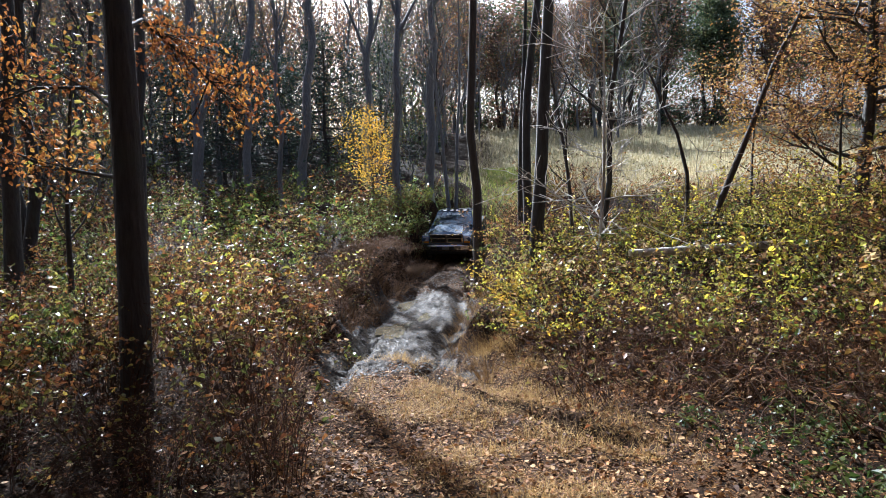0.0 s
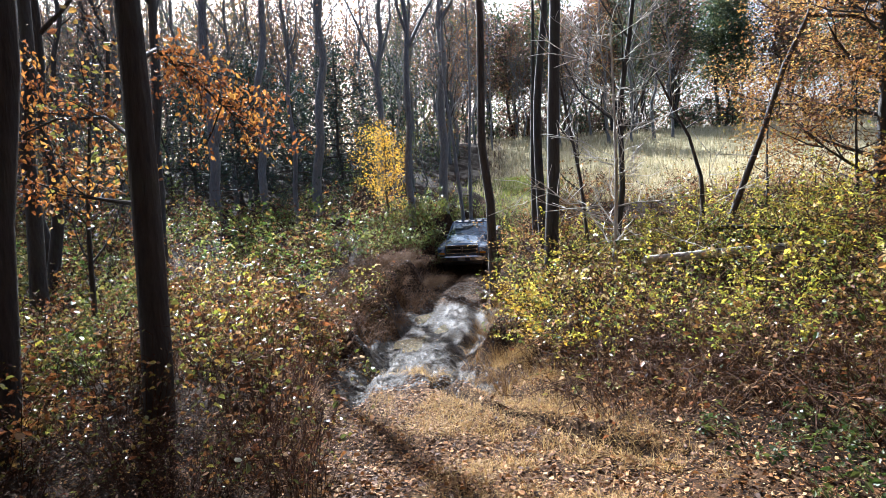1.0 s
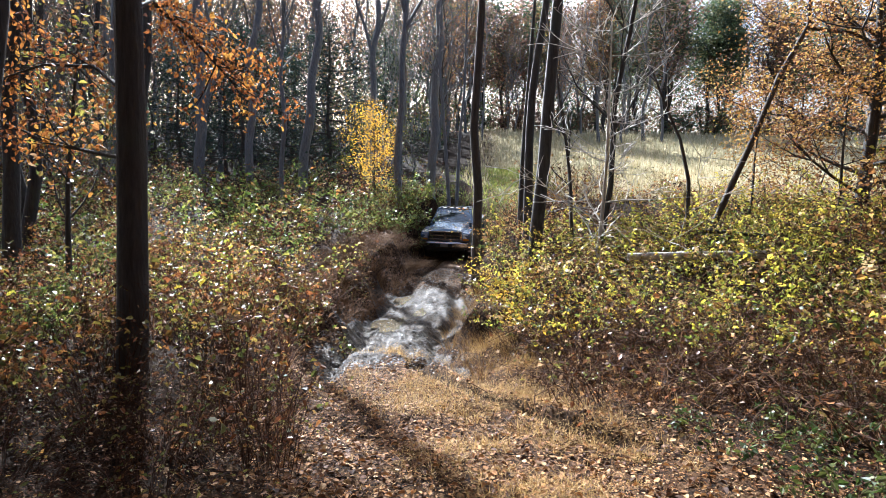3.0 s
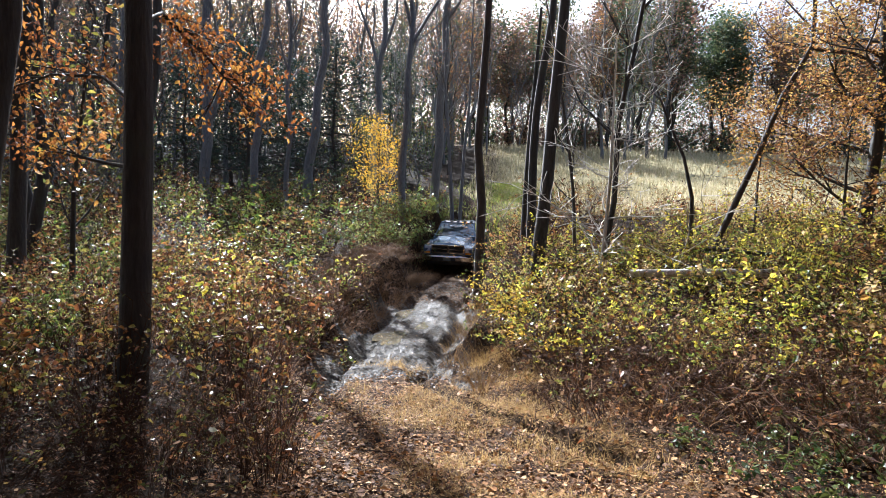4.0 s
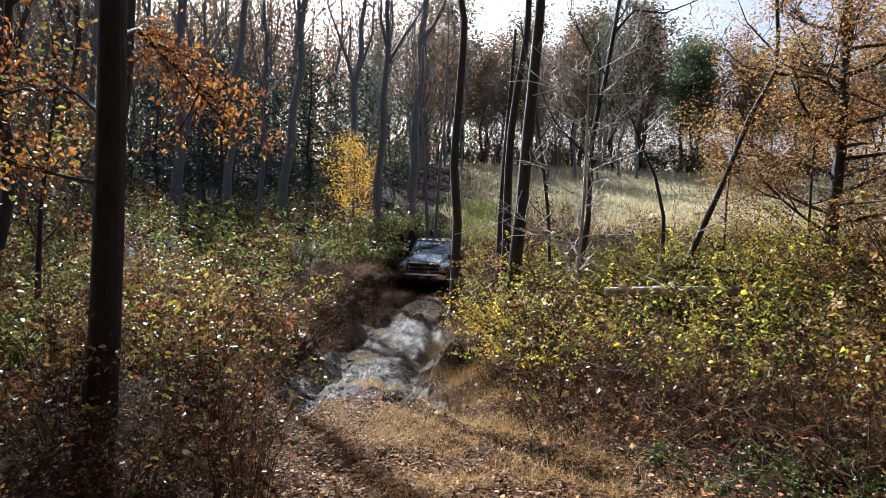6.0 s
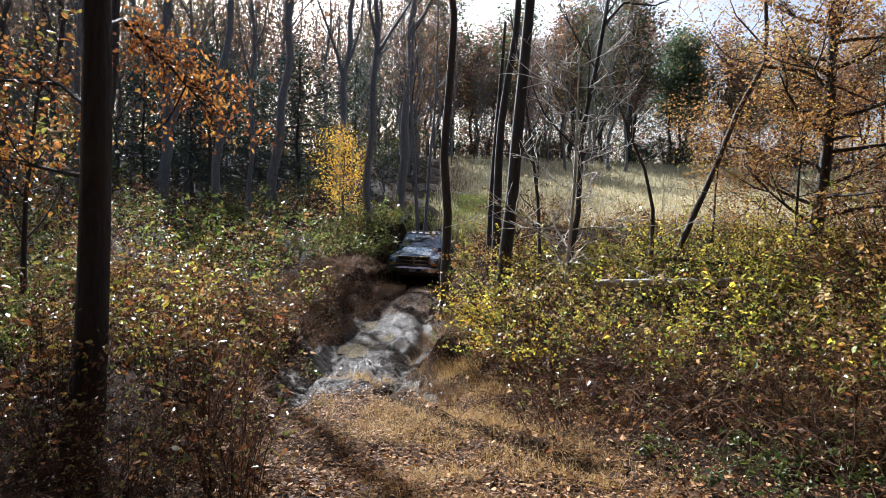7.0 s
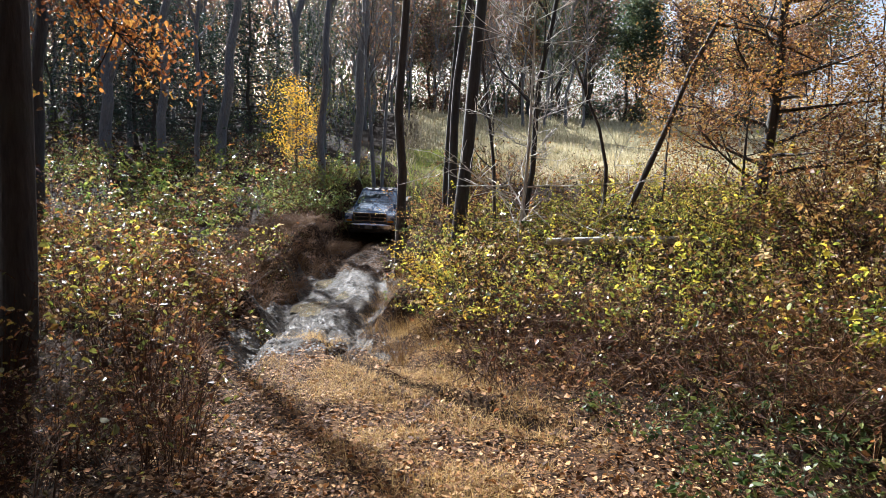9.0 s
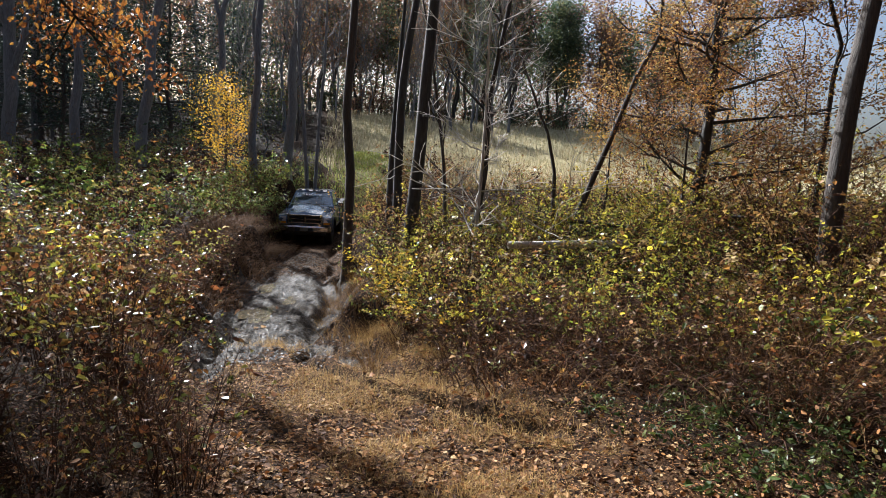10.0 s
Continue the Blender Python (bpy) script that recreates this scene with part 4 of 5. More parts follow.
def weed_kind(x, y, rng):
    if y < 5.2:
        return rng.choice([2, 2, 2, 2, 0, 4])
    if x < -4.6 and y > 6:
        return rng.choice([3, 3, 1, 0, 4])
    return rng.choice([0, 0, 4, 1, 2, 2]) if value_noise(np.array(x * 0.8), np.array(y * 0.8 + 7)) > 0.35 else rng.choice([1, 0, 3, 2])


patchy(weeds, spots(140, 25, -9, -1.0, 3.3, 13.5, lambda x, y: off_lane(x, y) < -1.35 and x < -1.0 - 0.1 * (y - 3), 0.42), 26, weed_kind, 0.65, 1.1)
ferny = [make_bush("green_bush", 160 + k, 20, 1.1, 0.9, 16, 0.095, STEM, (LEAF_GREEN, LEAF_WEED, LEAF_GREEN)[k], ("low green leafy shrub in the undergrowth", "low rust and olive shrub in the undergrowth", "low green leafy shrub in the undergrowth")[k], "green shrubs", 0.4, 2, 0.25, seg=3) for k in range(3)]
scatter(ferny, spots(120, 27, -26, 0.0, 13, 30, lambda x, y: off_lane(x, y) < -2.2 and x > -0.85 * y - 2, 0.9), 28, 0.8, 1.6)
scatter([make_bush("brown_bush", 170 + k, 24, 1.2, 0.9, 9, 0.085, STEM, LEAF_WEED, "brown half-bare shrub in the undergrowth", "brown shrubs", 0.4, 3, 0.3, seg=3) for k in range(2)], spots(85, 29, -24, 14, 12, 32, lambda x, y: abs(off_lane(x, y)) > 2.3 and x > -0.85 * y - 2 and (x < 1 or y < 29), 0.9), 30, 0.8, 1.5)
hedge = [make_bush("hedge_shrub", 175 + k, 24, 3.2, 2.2, 22, 0.3, STEM, (LEAF_FAR_BROWN, LEAF_FAR_GREEN)[k], "dark shrub along the far field edge", "shrubs along the field edge", 0.6, 2, 0.05, 0.015, seg=3) for k in range(2)]
scatter(hedge, [(-3 + 1.45 * k + (k * 29 % 7) * 0.5, 78 + (k * 37 % 11) * 1.9) for k in range(50)], 32, 0.9, 1.5)
scatter([make_bush("wood_shrub", 178 + k, 16, 2.0, 1.4, 20, 0.15, STEM, (LEAF_FAR_GREEN, LEAF_GREEN)[k], "leafy shrub on the woodland floor", "shrubs of the wood", 0.5, 2, 0.1, 0.01, seg=3) for k in range(2)], spots(75, 41, -55, 1.5, 29, 62, lambda x, y: x > -0.9 * y - 3 and x < 0.03 * y - 1.5, 1.2), 42, 0.7, 1.3)
scatter([make_bush("field_weed", 176 + k, 26, 0.9, 0.7, 9, 0.07, (STEM_PALE, STEM)[k], (LEAF_THICKET, LEAF_WEED)[k], ("pale dry weeds at the field edge", "brown dry weeds at the field edge")[k], "weeds at the field edge", 0.6, 2, 0.4, 0.006, seg=3) for k in range(2)], spots(60, 43, 2, 14, 13, 26, lambda x, y: off_lane(x, y) > 1.9, 0.7), 44, 0.7, 1.2)

near_lane = make_bush("lane_weed", 179, 26, 1.0, 0.7, 14, 0.07, STEM_PALE, LEAF_GREEN, "grey-green weeds on the bank beside the truck", "weeds on the bank", 0.6, 2, 0.3, 0.006, seg=3)
scatter([near_lane], spots(26, 47, -6, -1.0, 19.5, 28, lambda x, y: -3.6 < off_lane(x, y) < -1.9, 0.6), 48, 0.8, 1.3)
for x, y in spots(34, 63, -2.5, 5, 24.5, 33, lambda x, y: 1.5 < abs(off_lane(x, y)) < 2.9, 0.6):
    put_copy(near_lane, x, y, 53 * x + 17 * y, 0.9, 0.02)

tall = [make_bush("tall_bush", 183 + k, 30, 2.3, 1.2, 36, 0.055, STEM, (LEAF_THICKET, LEAF_RUST)[k], ("tall yellow-green bush over the thicket", "tall russet bush over the thicket")[k], "tall bushes of the thicket", 0.55, 4, 0.25, 0.007, oval=True) for k in range(2)]
scatter(tall, [(6.3, 6.5), (6.9, 7.6), (7.1, 6.4), (7.9, 7.4), (8.6, 8.3), (6.2, 8.2), (7.9, 9.3), (9.3, 9.4), (9.6, 7.9), (10.3, 10.2), (9.2, 11.4), (11.3, 11.6), (11.0, 9.1), (12.4, 10.6), (8.4, 12.4), (10.4, 13.2), (12.6, 13.0), (5.6, 5.6)], 50, 0.85, 1.3)


# ---- the pickup truck ----
def paint_material():
    m, n, l, b = material("truck_paint")
    tc = n.new("ShaderNodeTexCoord")
    t = noise_node(n, l, 3.5, 6, 0.7, tc.outputs["Object"])
    f = ramp(n, l, t.outputs["Fac"], [(0.7, (0, 0, 0)), (0.9, (0.5, 0.5, 0.5))])
    l.new(mixed(n, l, f.outputs["Color"], (0.07, 0.105, 0.155), (0.12, 0.1, 0.08)), b.inputs["Base Color"])
    l.new(mixed(n, l, f.outputs["Color"], (0.2, 0.2, 0.2), (0.6, 0.6, 0.6)), b.inputs["Roughness"])
    b.inputs["Metallic"].default_value, b.inputs["Coat Weight"].default_value = 0.15, 0.4
    b.inputs["Coat Roughness"].default_value = 0.08
    return m


PAINT = paint_material()
CHROME = plain_material("chrome", (0.6, 0.61, 0.63), 0.18, 1.0, 8, 0.15)
RUBBER = plain_material("tyre_rubber", (0.03, 0.028, 0.025), 0.85, 0, 14, 0.5, 0.4)
BLACK = plain_material("black_plastic", (0.015, 0.015, 0.016), 0.55, 0, 30, 0.3)
STEEL = plain_material("wheel_steel", (0.32, 0.31, 0.29), 0.4, 0.9, 10, 0.35)
SEAT = plain_material("seat_cloth", (0.07, 0.07, 0.075), 0.9, 0, 60, 0.3)
AMBER = plain_material("amber_lens", (0.6, 0.22, 0.02), 0.2, 0, 40, 0.1)
LENS = plain_material("headlamp_lens", (0.6, 0.62, 0.64), 0.08, 0.3, 30, 0.15)
DECAL = plain_material("white_decal", (0.85, 0.85, 0.85), 0.5, 0, 30, 0.05)


def glass_material():
    m, n, l, b = material("tinted_glass")
    b.inputs["Base Color"].default_value = (0.5, 0.72, 0.82, 1)
    b.inputs["Roughness"].default_value = 0.03
    b.inputs["Transmission Weight"].default_value = 1.0
    b.inputs["IOR"].default_value = 2.3
    return m


GLASS = glass_material()


def finish(bm, name, mat, bevel=0.0):
    if bevel:
        bmesh.ops.bevel(bm, geom=[e for e in bm.edges if len(e.link_faces) == 2 and e.calc_face_angle(0) > 0.5], offset=bevel, segments=2, affect="EDGES", profile=0.6)
    bmesh.ops.recalc_face_normals(bm, faces=bm.faces)
    me = bpy.data.meshes.new(name)
    bm.to_mesh(me)
    bm.free()
    me.materials.append(mat)
    return me


def part(name, bm, mat, parent, label="", bevel=0.0):
    ob = new(name, finish(bm, name, mat, bevel))
    ob.parent = parent
    return tagged(ob, label)


def slab(x0, x1, y0, y1, z0, z1):
    bm = bmesh.new()
    bmesh.ops.create_cube(bm, size=1, matrix=Matrix.Translation(((x0 + x1) / 2, (y0 + y1) / 2, (z0 + z1) / 2)) @ Matrix.Diagonal((x1 - x0, y1 - y0, z1 - z0, 1)))
    return bm


def side_plate(outline, x0, x1):
    """A plate with the given (y, z) outline from x0 to x1."""
    bm = bmesh.new()
    a = [bm.verts.new((x0, y, z)) for y, z in outline]
    b = [bm.verts.new((x1, y, z)) for y, z in outline]
    bm.faces.new(a)
    bm.faces.new(b[::-1])
    for k in range(len(a)):
        j = (k + 1) % len(a)
        bm.faces.new((a[k], b[k], b[j], a[j]))
    return bm


def loft(rings):
    bm = bmesh.new()
    vs = [[bm.verts.new(p) for p in ring] for ring in rings]
    for a, b in zip(vs, vs[1:]):
        for k in range(len(a)):
            j = (k + 1) % len(a)
            bm.faces.new((a[k], a[j], b[j], b[k]))
    bm.faces.new(vs[0][::-1])
    bm.faces.new(vs[-1])
    return bm


def arch(cy, cz, r, n=9):
    return [(cy + r * math.cos(math.pi * k / n), cz + r * math.sin(math.pi * k / n)) for k in range(n + 1)]


def disc_rings(x, cy, cz, profile, sides=24):
    return [[(x + dx, cy + r * math.cos(2 * math.pi * s / sides), cz + r * math.sin(2 * math.pi * s / sides)) for s in range(sides)] for dx, r in profile]


def build_truck():
    t = new("pickup_truck")
    hood = []
    for y, w, zt in [(0.1, 0.66, 1.14), (0.2, 0.69, 1.22), (0.7, 0.73, 1.29), (1.3, 0.78, 1.34), (1.72, 0.82, 1.37)]:
        hood.append([(-w, y, 0.95), (-w, y, zt - 0.11), (-w + 0.09, y, zt - 0.03), (-0.3, y, zt), (-0.1, y, zt + 0.025), (0.1, y, zt + 0.025), (0.3, y, zt), (w - 0.09, y, zt - 0.03), (w, y, zt - 0.11), (w, y, 0.95)])
    part("hood", loft(hood), PAINT, t, "blue-grey hood dusted with dried mud", 0.012)
    for s in (-1, 1):
        out = [(0.06, 0.8), (0.03, 1.0), (0.1, 1.1), (0.5, 1.15), (1.1, 1.19), (1.75, 1.23), (1.75, 0.55)] + arch(1.0, 0.48, 0.53) + [(0.3, 0.62)]
        part("fender", side_plate(out, s * 0.66, s * 1.0), PAINT, t, bevel=0.03)
        part("flare", loft([[(s * (0.99 + d), 1.0 + r * math.cos(math.pi * k / 10), 0.48 + r * math.sin(math.pi * k / 10)) for k in range(11)] + [(s * (0.99 + d), 1.0 + (r - 0.05) * math.cos(math.pi * k / 10), 0.48 + (r - 0.05) * math.sin(math.pi * k / 10)) for k in range(10, -1, -1)] for d, r in ((0.0, 0.56), (0.05, 0.55))]), BLACK, t)
    # grille and lamps
    part("grille_mesh", slab(-0.62, 0.62, 0.085, 0.12, 0.84, 1.14), BLACK, t)
    g = new("grille_frame", finish(slab(-0.68, 0.68, 0.03, 0.1, 1.1, 1.17), "grille_frame", CHROME, 0.015))
    g.parent = t
    for x0, x1, z0, z1 in [(-0.68, 0.68, 0.8, 0.86), (-0.68, -0.6, 0.8, 1.17), (0.6, 0.68, 0.8, 1.17), (-0.05, 0.05, 0.8, 1.17), (-0.62, 0.62, 0.965, 1.01)]:
        b = part("grille_bar", slab(x0, x1, 0.035, 0.1, z0, z1), CHROME, g, bevel=0.012)
    for k in range(7):
        z = 0.87 + 0.036 * k
        part("grille_slat", slab(-0.6, 0.6, 0.07, 0.09, z, z + 0.01), BLACK, g)
    for s in (-1, 1):
        part("headlight", loft([[(s * x0, y, 0.9), (s * x1, y + 0.04, 0.9), (s * x1, y + 0.04, 1.07), (s * x0, y, 1.08)] for x0, x1, y in ((0.72, 0.95, 0.015), (0.72, 0.95, 0.1))]), LENS, t, "clear headlamp", 0.012)
        part("turn_signal", slab(min(s * 0.72, s * 0.96), max(s * 0.72, s * 0.96), 0.02, 0.1, 0.81, 0.88), AMBER, t, "amber turn signal", 0.01)
    bump = [[(x, y, 0.5), (x, y - 0.03, 0.56), (x, y - 0.03, 0.7), (x, y, 0.76), (x, y + 0.12, 0.76), (x, y + 0.12, 0.5)] for x, y in [(-1.0, 0.16), (-0.9, 0.0), (-0.6, -0.09), (0, -0.12), (0.6, -0.09), (0.9, 0.0), (1.0, 0.16)]]
    bu = part("bumper", loft(bump), CHROME, t, "chrome front bumper with a muddy lower edge", 0.008)
    part("bumper_pad", slab(-0.98, 0.98, -0.1, 0.02, 0.765, 0.8), BLACK, bu, bevel=0.01)
    part("bumper_opening", slab(-0.34, 0.34, -0.165, -0.14, 0.56, 0.69), BLACK, bu)
    part("plate", slab(-0.15, 0.15, -0.18, -0.168, 0.57, 0.68), STEEL, bu, "muddy grey plate")
    part("valance", slab(-0.8, 0.8, 0.0, 0.14, 0.38, 0.5), BLACK, t, bevel=0.02)
    # cab
    part("cab_body", side_plate([(1.72, 0.5), (1.72, 1.3), (3.42, 1.33), (3.45, 1.25), (3.45, 0.5)], -0.96, 0.96), PAINT, t, bevel=0.03)
    lo = dict(yf=1.66, yb=3.42, w=0.92, z=1.32)
    hi = dict(yf=2.32, yb=3.3, w=0.74, z=1.86)
    part("roof", loft([[(-0.76, 2.3, 1.84), (0.76, 2.3, 1.84), (0.76, 3.34, 1.84), (-0.76, 3.34, 1.84)], [(-0.74, 2.32, 1.9), (0.74, 2.32, 1.9), (0.74, 3.3, 1.9), (-0.74, 3.3, 1.9)], [(-0.6, 2.45, 1.94), (0.6, 2.45, 1.94), (0.6, 3.2, 1.94), (-0.6, 3.2, 1.94)]]), PAINT, t, bevel=0.015)
    for s in (-1, 1):
        for y0, y1, thick in ((lo["yf"] + 0.03, hi["yf"], 0.045), (lo["yb"] - 0.05, hi["yb"] - 0.03, 0.06)):
            part("pillar", loft([[(s * (w - thick), y - thick, z), (s * w, y - thick, z), (s * w, y + thick, z), (s * (w - thick), y + thick, z)] for w, y, z in ((lo["w"], y0, 1.3), (hi["w"] + 0.01, y1, 1.86))]), PAINT, t)
        win = [(s * (lo["w"] - 0.02), 1.9, 1.33), (s * (lo["w"] - 0.02), 3.32, 1.33), (s * (hi["w"] - 0.01), 3.24, 1.85), (s * (hi["w"] - 0.01), 2.42, 1.85)]
        part("side_window", loft([win, [(x - s * 0.012, y, z) for x, y, z in win]]), GLASS, t, "tinted side glass")
        d = part("door", side_plate([(1.82, 0.58), (1.82, 1.29), (3.15, 1.31), (3.15, 0.58)], s * 0.962, s * 0.972), PAINT, t)
        part("handle", slab(min(s * 0.97, s * 1.0), max(s * 0.97, s * 1.0), 2.95, 3.1, 1.14, 1.18), BLACK, d, bevel=0.006)
        mi = part("mirror", slab(min(s * 1.06, s * 1.26), max(s * 1.06, s * 1.26), 1.95, 2.07, 1.34, 1.52), CHROME, t, "chrome door mirror", 0.03)
        part("mirror_arm", slab(min(s * 0.92, s * 1.08), max(s * 0.92, s * 1.08), 1.99, 2.03, 1.36, 1.4), BLACK, mi)
        part("sill", slab(min(s * 0.9, s * 0.98), max(s * 0.9, s * 0.98), 1.75, 3.45, 0.46, 0.53), BLACK, t, bevel=0.01)
    ws = [(-lo["w"] + 0.05, lo["yf"] + 0.02, 1.35), (lo["w"] - 0.05, lo["yf"] + 0.02, 1.35), (hi["w"] - 0.03, hi["yf"] - 0.01, 1.85), (-hi["w"] + 0.03, hi["yf"] - 0.01, 1.85)]
    wind = part("windshield", loft([ws, [(x, y + 0.012, z - 0.006) for x, y, z in ws]]), GLASS, t, "sky-reflecting windshield with a white lettered banner")
    rw = [(-0.7, 3.36, 1.38), (0.7, 3.36, 1.38), (0.6, 3.28, 1.82), (-0.6, 3.28, 1.82)]
    part("rear_window", loft([rw, [(x, y + 0.01, z) for x, y, z in rw]]), GLASS, t)
    slope = math.degrees(math.atan2(0.5, 0.65))
    curve = bpy.data.curves.new("banner", "FONT")
    curve.body, curve.size, curve.align_x, curve.extrude, curve.offset = "MACHINE", 0.14, "CENTER", 0.0015, 0.004
    curve.space_character = 1.12
    txt = new("text_maker", curve)
    me = bpy.data.meshes.new_from_object(txt.evaluated_get(bpy.context.evaluated_depsgraph_get()))
    bpy.data.objects.remove(txt)
    me.materials.append(DECAL)
    ban = new("banner", me)
    ban.parent = wind
    ban.matrix_local = pose(0, 2.155, 1.735, slope, 0, 0)
    tagged(ban, "white lettering across the windshield top")
    for x in (-0.38, 0.3):
        part("wiper", loft([[(x + dx - 0.3, y, z), (x + dx + 0.25, y + 0.03, z + 0.02), (x + dx + 0.25, y + 0.045, z + 0.03), (x + dx - 0.3, y + 0.015, z + 0.01)] for dx, y, z in ((0, 1.66, 1.385), (0, 1.645, 1.4))]), BLACK, wind)
    for k in range(5):
        x = -0.58 + 0.29 * k
        part("roof_light", loft([[(x - 0.06, 2.33, 1.9), (x + 0.06, 2.33, 1.9), (x + 0.06, 2.48, 1.93), (x - 0.06, 2.48, 1.93)], [(x - 0.045, 2.36, 1.96), (x + 0.045, 2.36, 1.96), (x + 0.045, 2.47, 1.965), (x - 0.045, 2.47, 1.965)]]), BLACK, t, "small dark cab roof light")
    part("dashboard", slab(-0.88, 0.88, 1.8, 2.1, 1.1, 1.36), BLACK, t, bevel=0.03)
    se = part("bench_seat", slab(-0.8, 0.8, 2.95, 3.15, 0.9, 1.6), SEAT, t, "dark bench seat", 0.06)
    for s in (-0.42, 0.42):
        part("headrest", slab(s - 0.14, s + 0.14, 3.0, 3.1, 1.6, 1.74), SEAT, se, bevel=0.03)
    ring = Shape()
    ring.tube([Vector((0.42 + 0.18 * math.cos(a), 2.3 + 0.08 * math.sin(a), 1.3 + 0.17 * math.sin(a))) for a in [2 * math.pi * k / 16 for k in range(17)]], [0.014] * 17, 6)
    child("steering_wheel", ring.mesh("steering_wheel", BLACK), t)
    # load bed
    for s in (-1, 1):
        out = [(3.5, 0.55), (3.5, 1.3), (5.75, 1.3), (5.78, 0.7), (5.15, 0.62)] + arch(4.55, 0.48, 0.53)
        part("bed_side", side_plate(out, s * 0.8, s * 0.99), PAINT, t, bevel=0.025)
        part("bed_rail", slab(min(s * 0.79, s * 1.0), max(s * 0.79, s * 1.0), 3.5, 5.76, 1.3, 1.325), BLACK, t, bevel=0.008)
        part("tail_light", slab(min(s * 0.84, s * 0.98), max(s * 0.84, s * 0.98), 5.76, 5.8, 0.95, 1.2), plain_material("tail_lens", (0.3, 0.02, 0.02), 0.2), t, "red tail lamp")
    part("bed_floor", slab(-0.8, 0.8, 3.5, 5.74, 0.7, 0.74), BLACK, t)
    part("bed_front", slab(-0.8, 0.8, 3.5, 3.55, 0.74, 1.3), PAINT, t)
    part("tailgate", slab(-0.8, 0.8, 5.7, 5.76, 0.72, 1.3), PAINT, t, bevel=0.01)
    part("rear_bumper", slab(-0.95, 0.95, 5.78, 5.95, 0.52, 0.7), CHROME, t, bevel=0.02)
    part("chassis", slab(-0.5, 0.5, 0.4, 5.7, 0.42, 0.6), BLACK, t)
    for y in (1.0, 4.55):
        part("axle", loft(disc_rings(0, y, 0.42, [(-0.75, 0.06), (0.75, 0.06)], 8)), BLACK, t)
        for s in (-1, 1):
            w = new("wheel")
            w.parent = t
            prof = [(-0.14, 0.26), (-0.14, 0.43), (-0.11, 0.485), (-0.06, 0.5), (0.06, 0.5), (0.11, 0.485), (0.14, 0.43), (0.14, 0.26)]
            part("tyre", loft(disc_rings(s * 0.83, y, 0.42, prof)), RUBBER, w, "mud-caked black tyre")
            part("rim", loft(disc_rings(s * 0.83, y, 0.42, [(s * 0.06, 0.262), (s * 0.125, 0.255), (s * 0.11, 0.2), (s * 0.07, 0.17), (s * 0.09, 0.08), (s * 0.13, 0.06)])), STEEL, w, "muddy steel rim")
    return tagged(t, "muddy dark blue pickup truck standing in the sunken lane", "truck")


truck = build_truck()
TRUCK_TURN = -10.0
nose = Vector((-0.17, 24.0))
back = Vector((math.sin(radians(-TRUCK_TURN)), math.cos(radians(-TRUCK_TURN))))
across = Vector((back.y, -back.x))
zf, zr = [sum(gz(*(nose + back * d + across * s)) for s in (-0.83, 0.83)) / 2 for d in (1.0, 4.55)]
tip = math.degrees(math.atan2(zr - zf, 3.55))
truck.matrix_world = pose(nose.x, nose.y, zf - math.tan(radians(tip)) + 0.055, 0, 0, TRUCK_TURN) @ pose(0, 0, 0, tip, 0, 0)

# ---- litter, grass and small growth ----
def stuff(name, shape, mat, label, category, soft=False):
    return tagged(new(name, shape.mesh(name, mat, soft)), label, category, kind="stuff")


def at_ground(x, y, up=0.0):
    return Vector((x, y, gz(x, y) + up))


def rut_mid(y):
    return float(np.interp(y, RUT_Y, RUT_X))


rng = random.Random(31)
fallen = Shape(True)
for k in range(76000):
    y = 1.2 + 12 * rng.random() ** 1.6 if k > 7000 else rng.uniform(-4, 2.6)
    if k > 7000 and y < 2.6 and rng.random() > (y - 1.0) / 1.6:
        continue
    x = rng.uniform(-0.8 * abs(y) - 0.9, 0.8 * abs(y) + 0.9)
    off = off_lane(x, y)
    if y > 8 and abs(off) < 0.95 and rng.random() < 0.93:
        continue
    if (off > 1.9 and y > 4.0 - 0.8 * max(0, x - 1.9) or off < -1.5 and y > 1.8) and rng.random() < 0.72:
        continue
    if abs(x - rut_mid(y)) < 0.17 and 4.2 < y < 8.2 and rng.random() < 0.9:
        continue
    a = rand_dir(rng, 0.8)
    fallen.oval = y < 6
    fallen.leaf(at_ground(x, y, rng.uniform(0.005, 0.03)), a, Vector((rng.gauss(0, 0.32), rng.gauss(0, 0.32), 1)), 0.013 + 0.045 * rng.random() ** 2.4, rng.uniform(0.3, 0.85), rng.uniform(-0.25, 0.35))
for k in range(3600):
    y = 1.8 + 6.0 * rng.random() ** 1.3
    x = float(lane_mid(y)) + rng.gauss(0, 1.25)
    if abs(x - rut_mid(y)) < 0.17 and 4.2 < y < 8.2:
        continue
    fallen.oval, fallen.tone = True, (None if rng.random() < 0.5 else rng.choice([0.3, 0.5, 0.6, 0.75, 0.9]))
    fallen.leaf(at_ground(x, y, rng.uniform(0.008, 0.04)), rand_dir(rng, 0.7), Vector((rng.gauss(0, 0.4), rng.gauss(0, 0.4), 1)), 0.022 + 0.04 * rng.random() ** 2, rng.uniform(0.4, 0.8), rng.uniform(-0.2, 0.3))
fallen.oval, fallen.tone = False, None
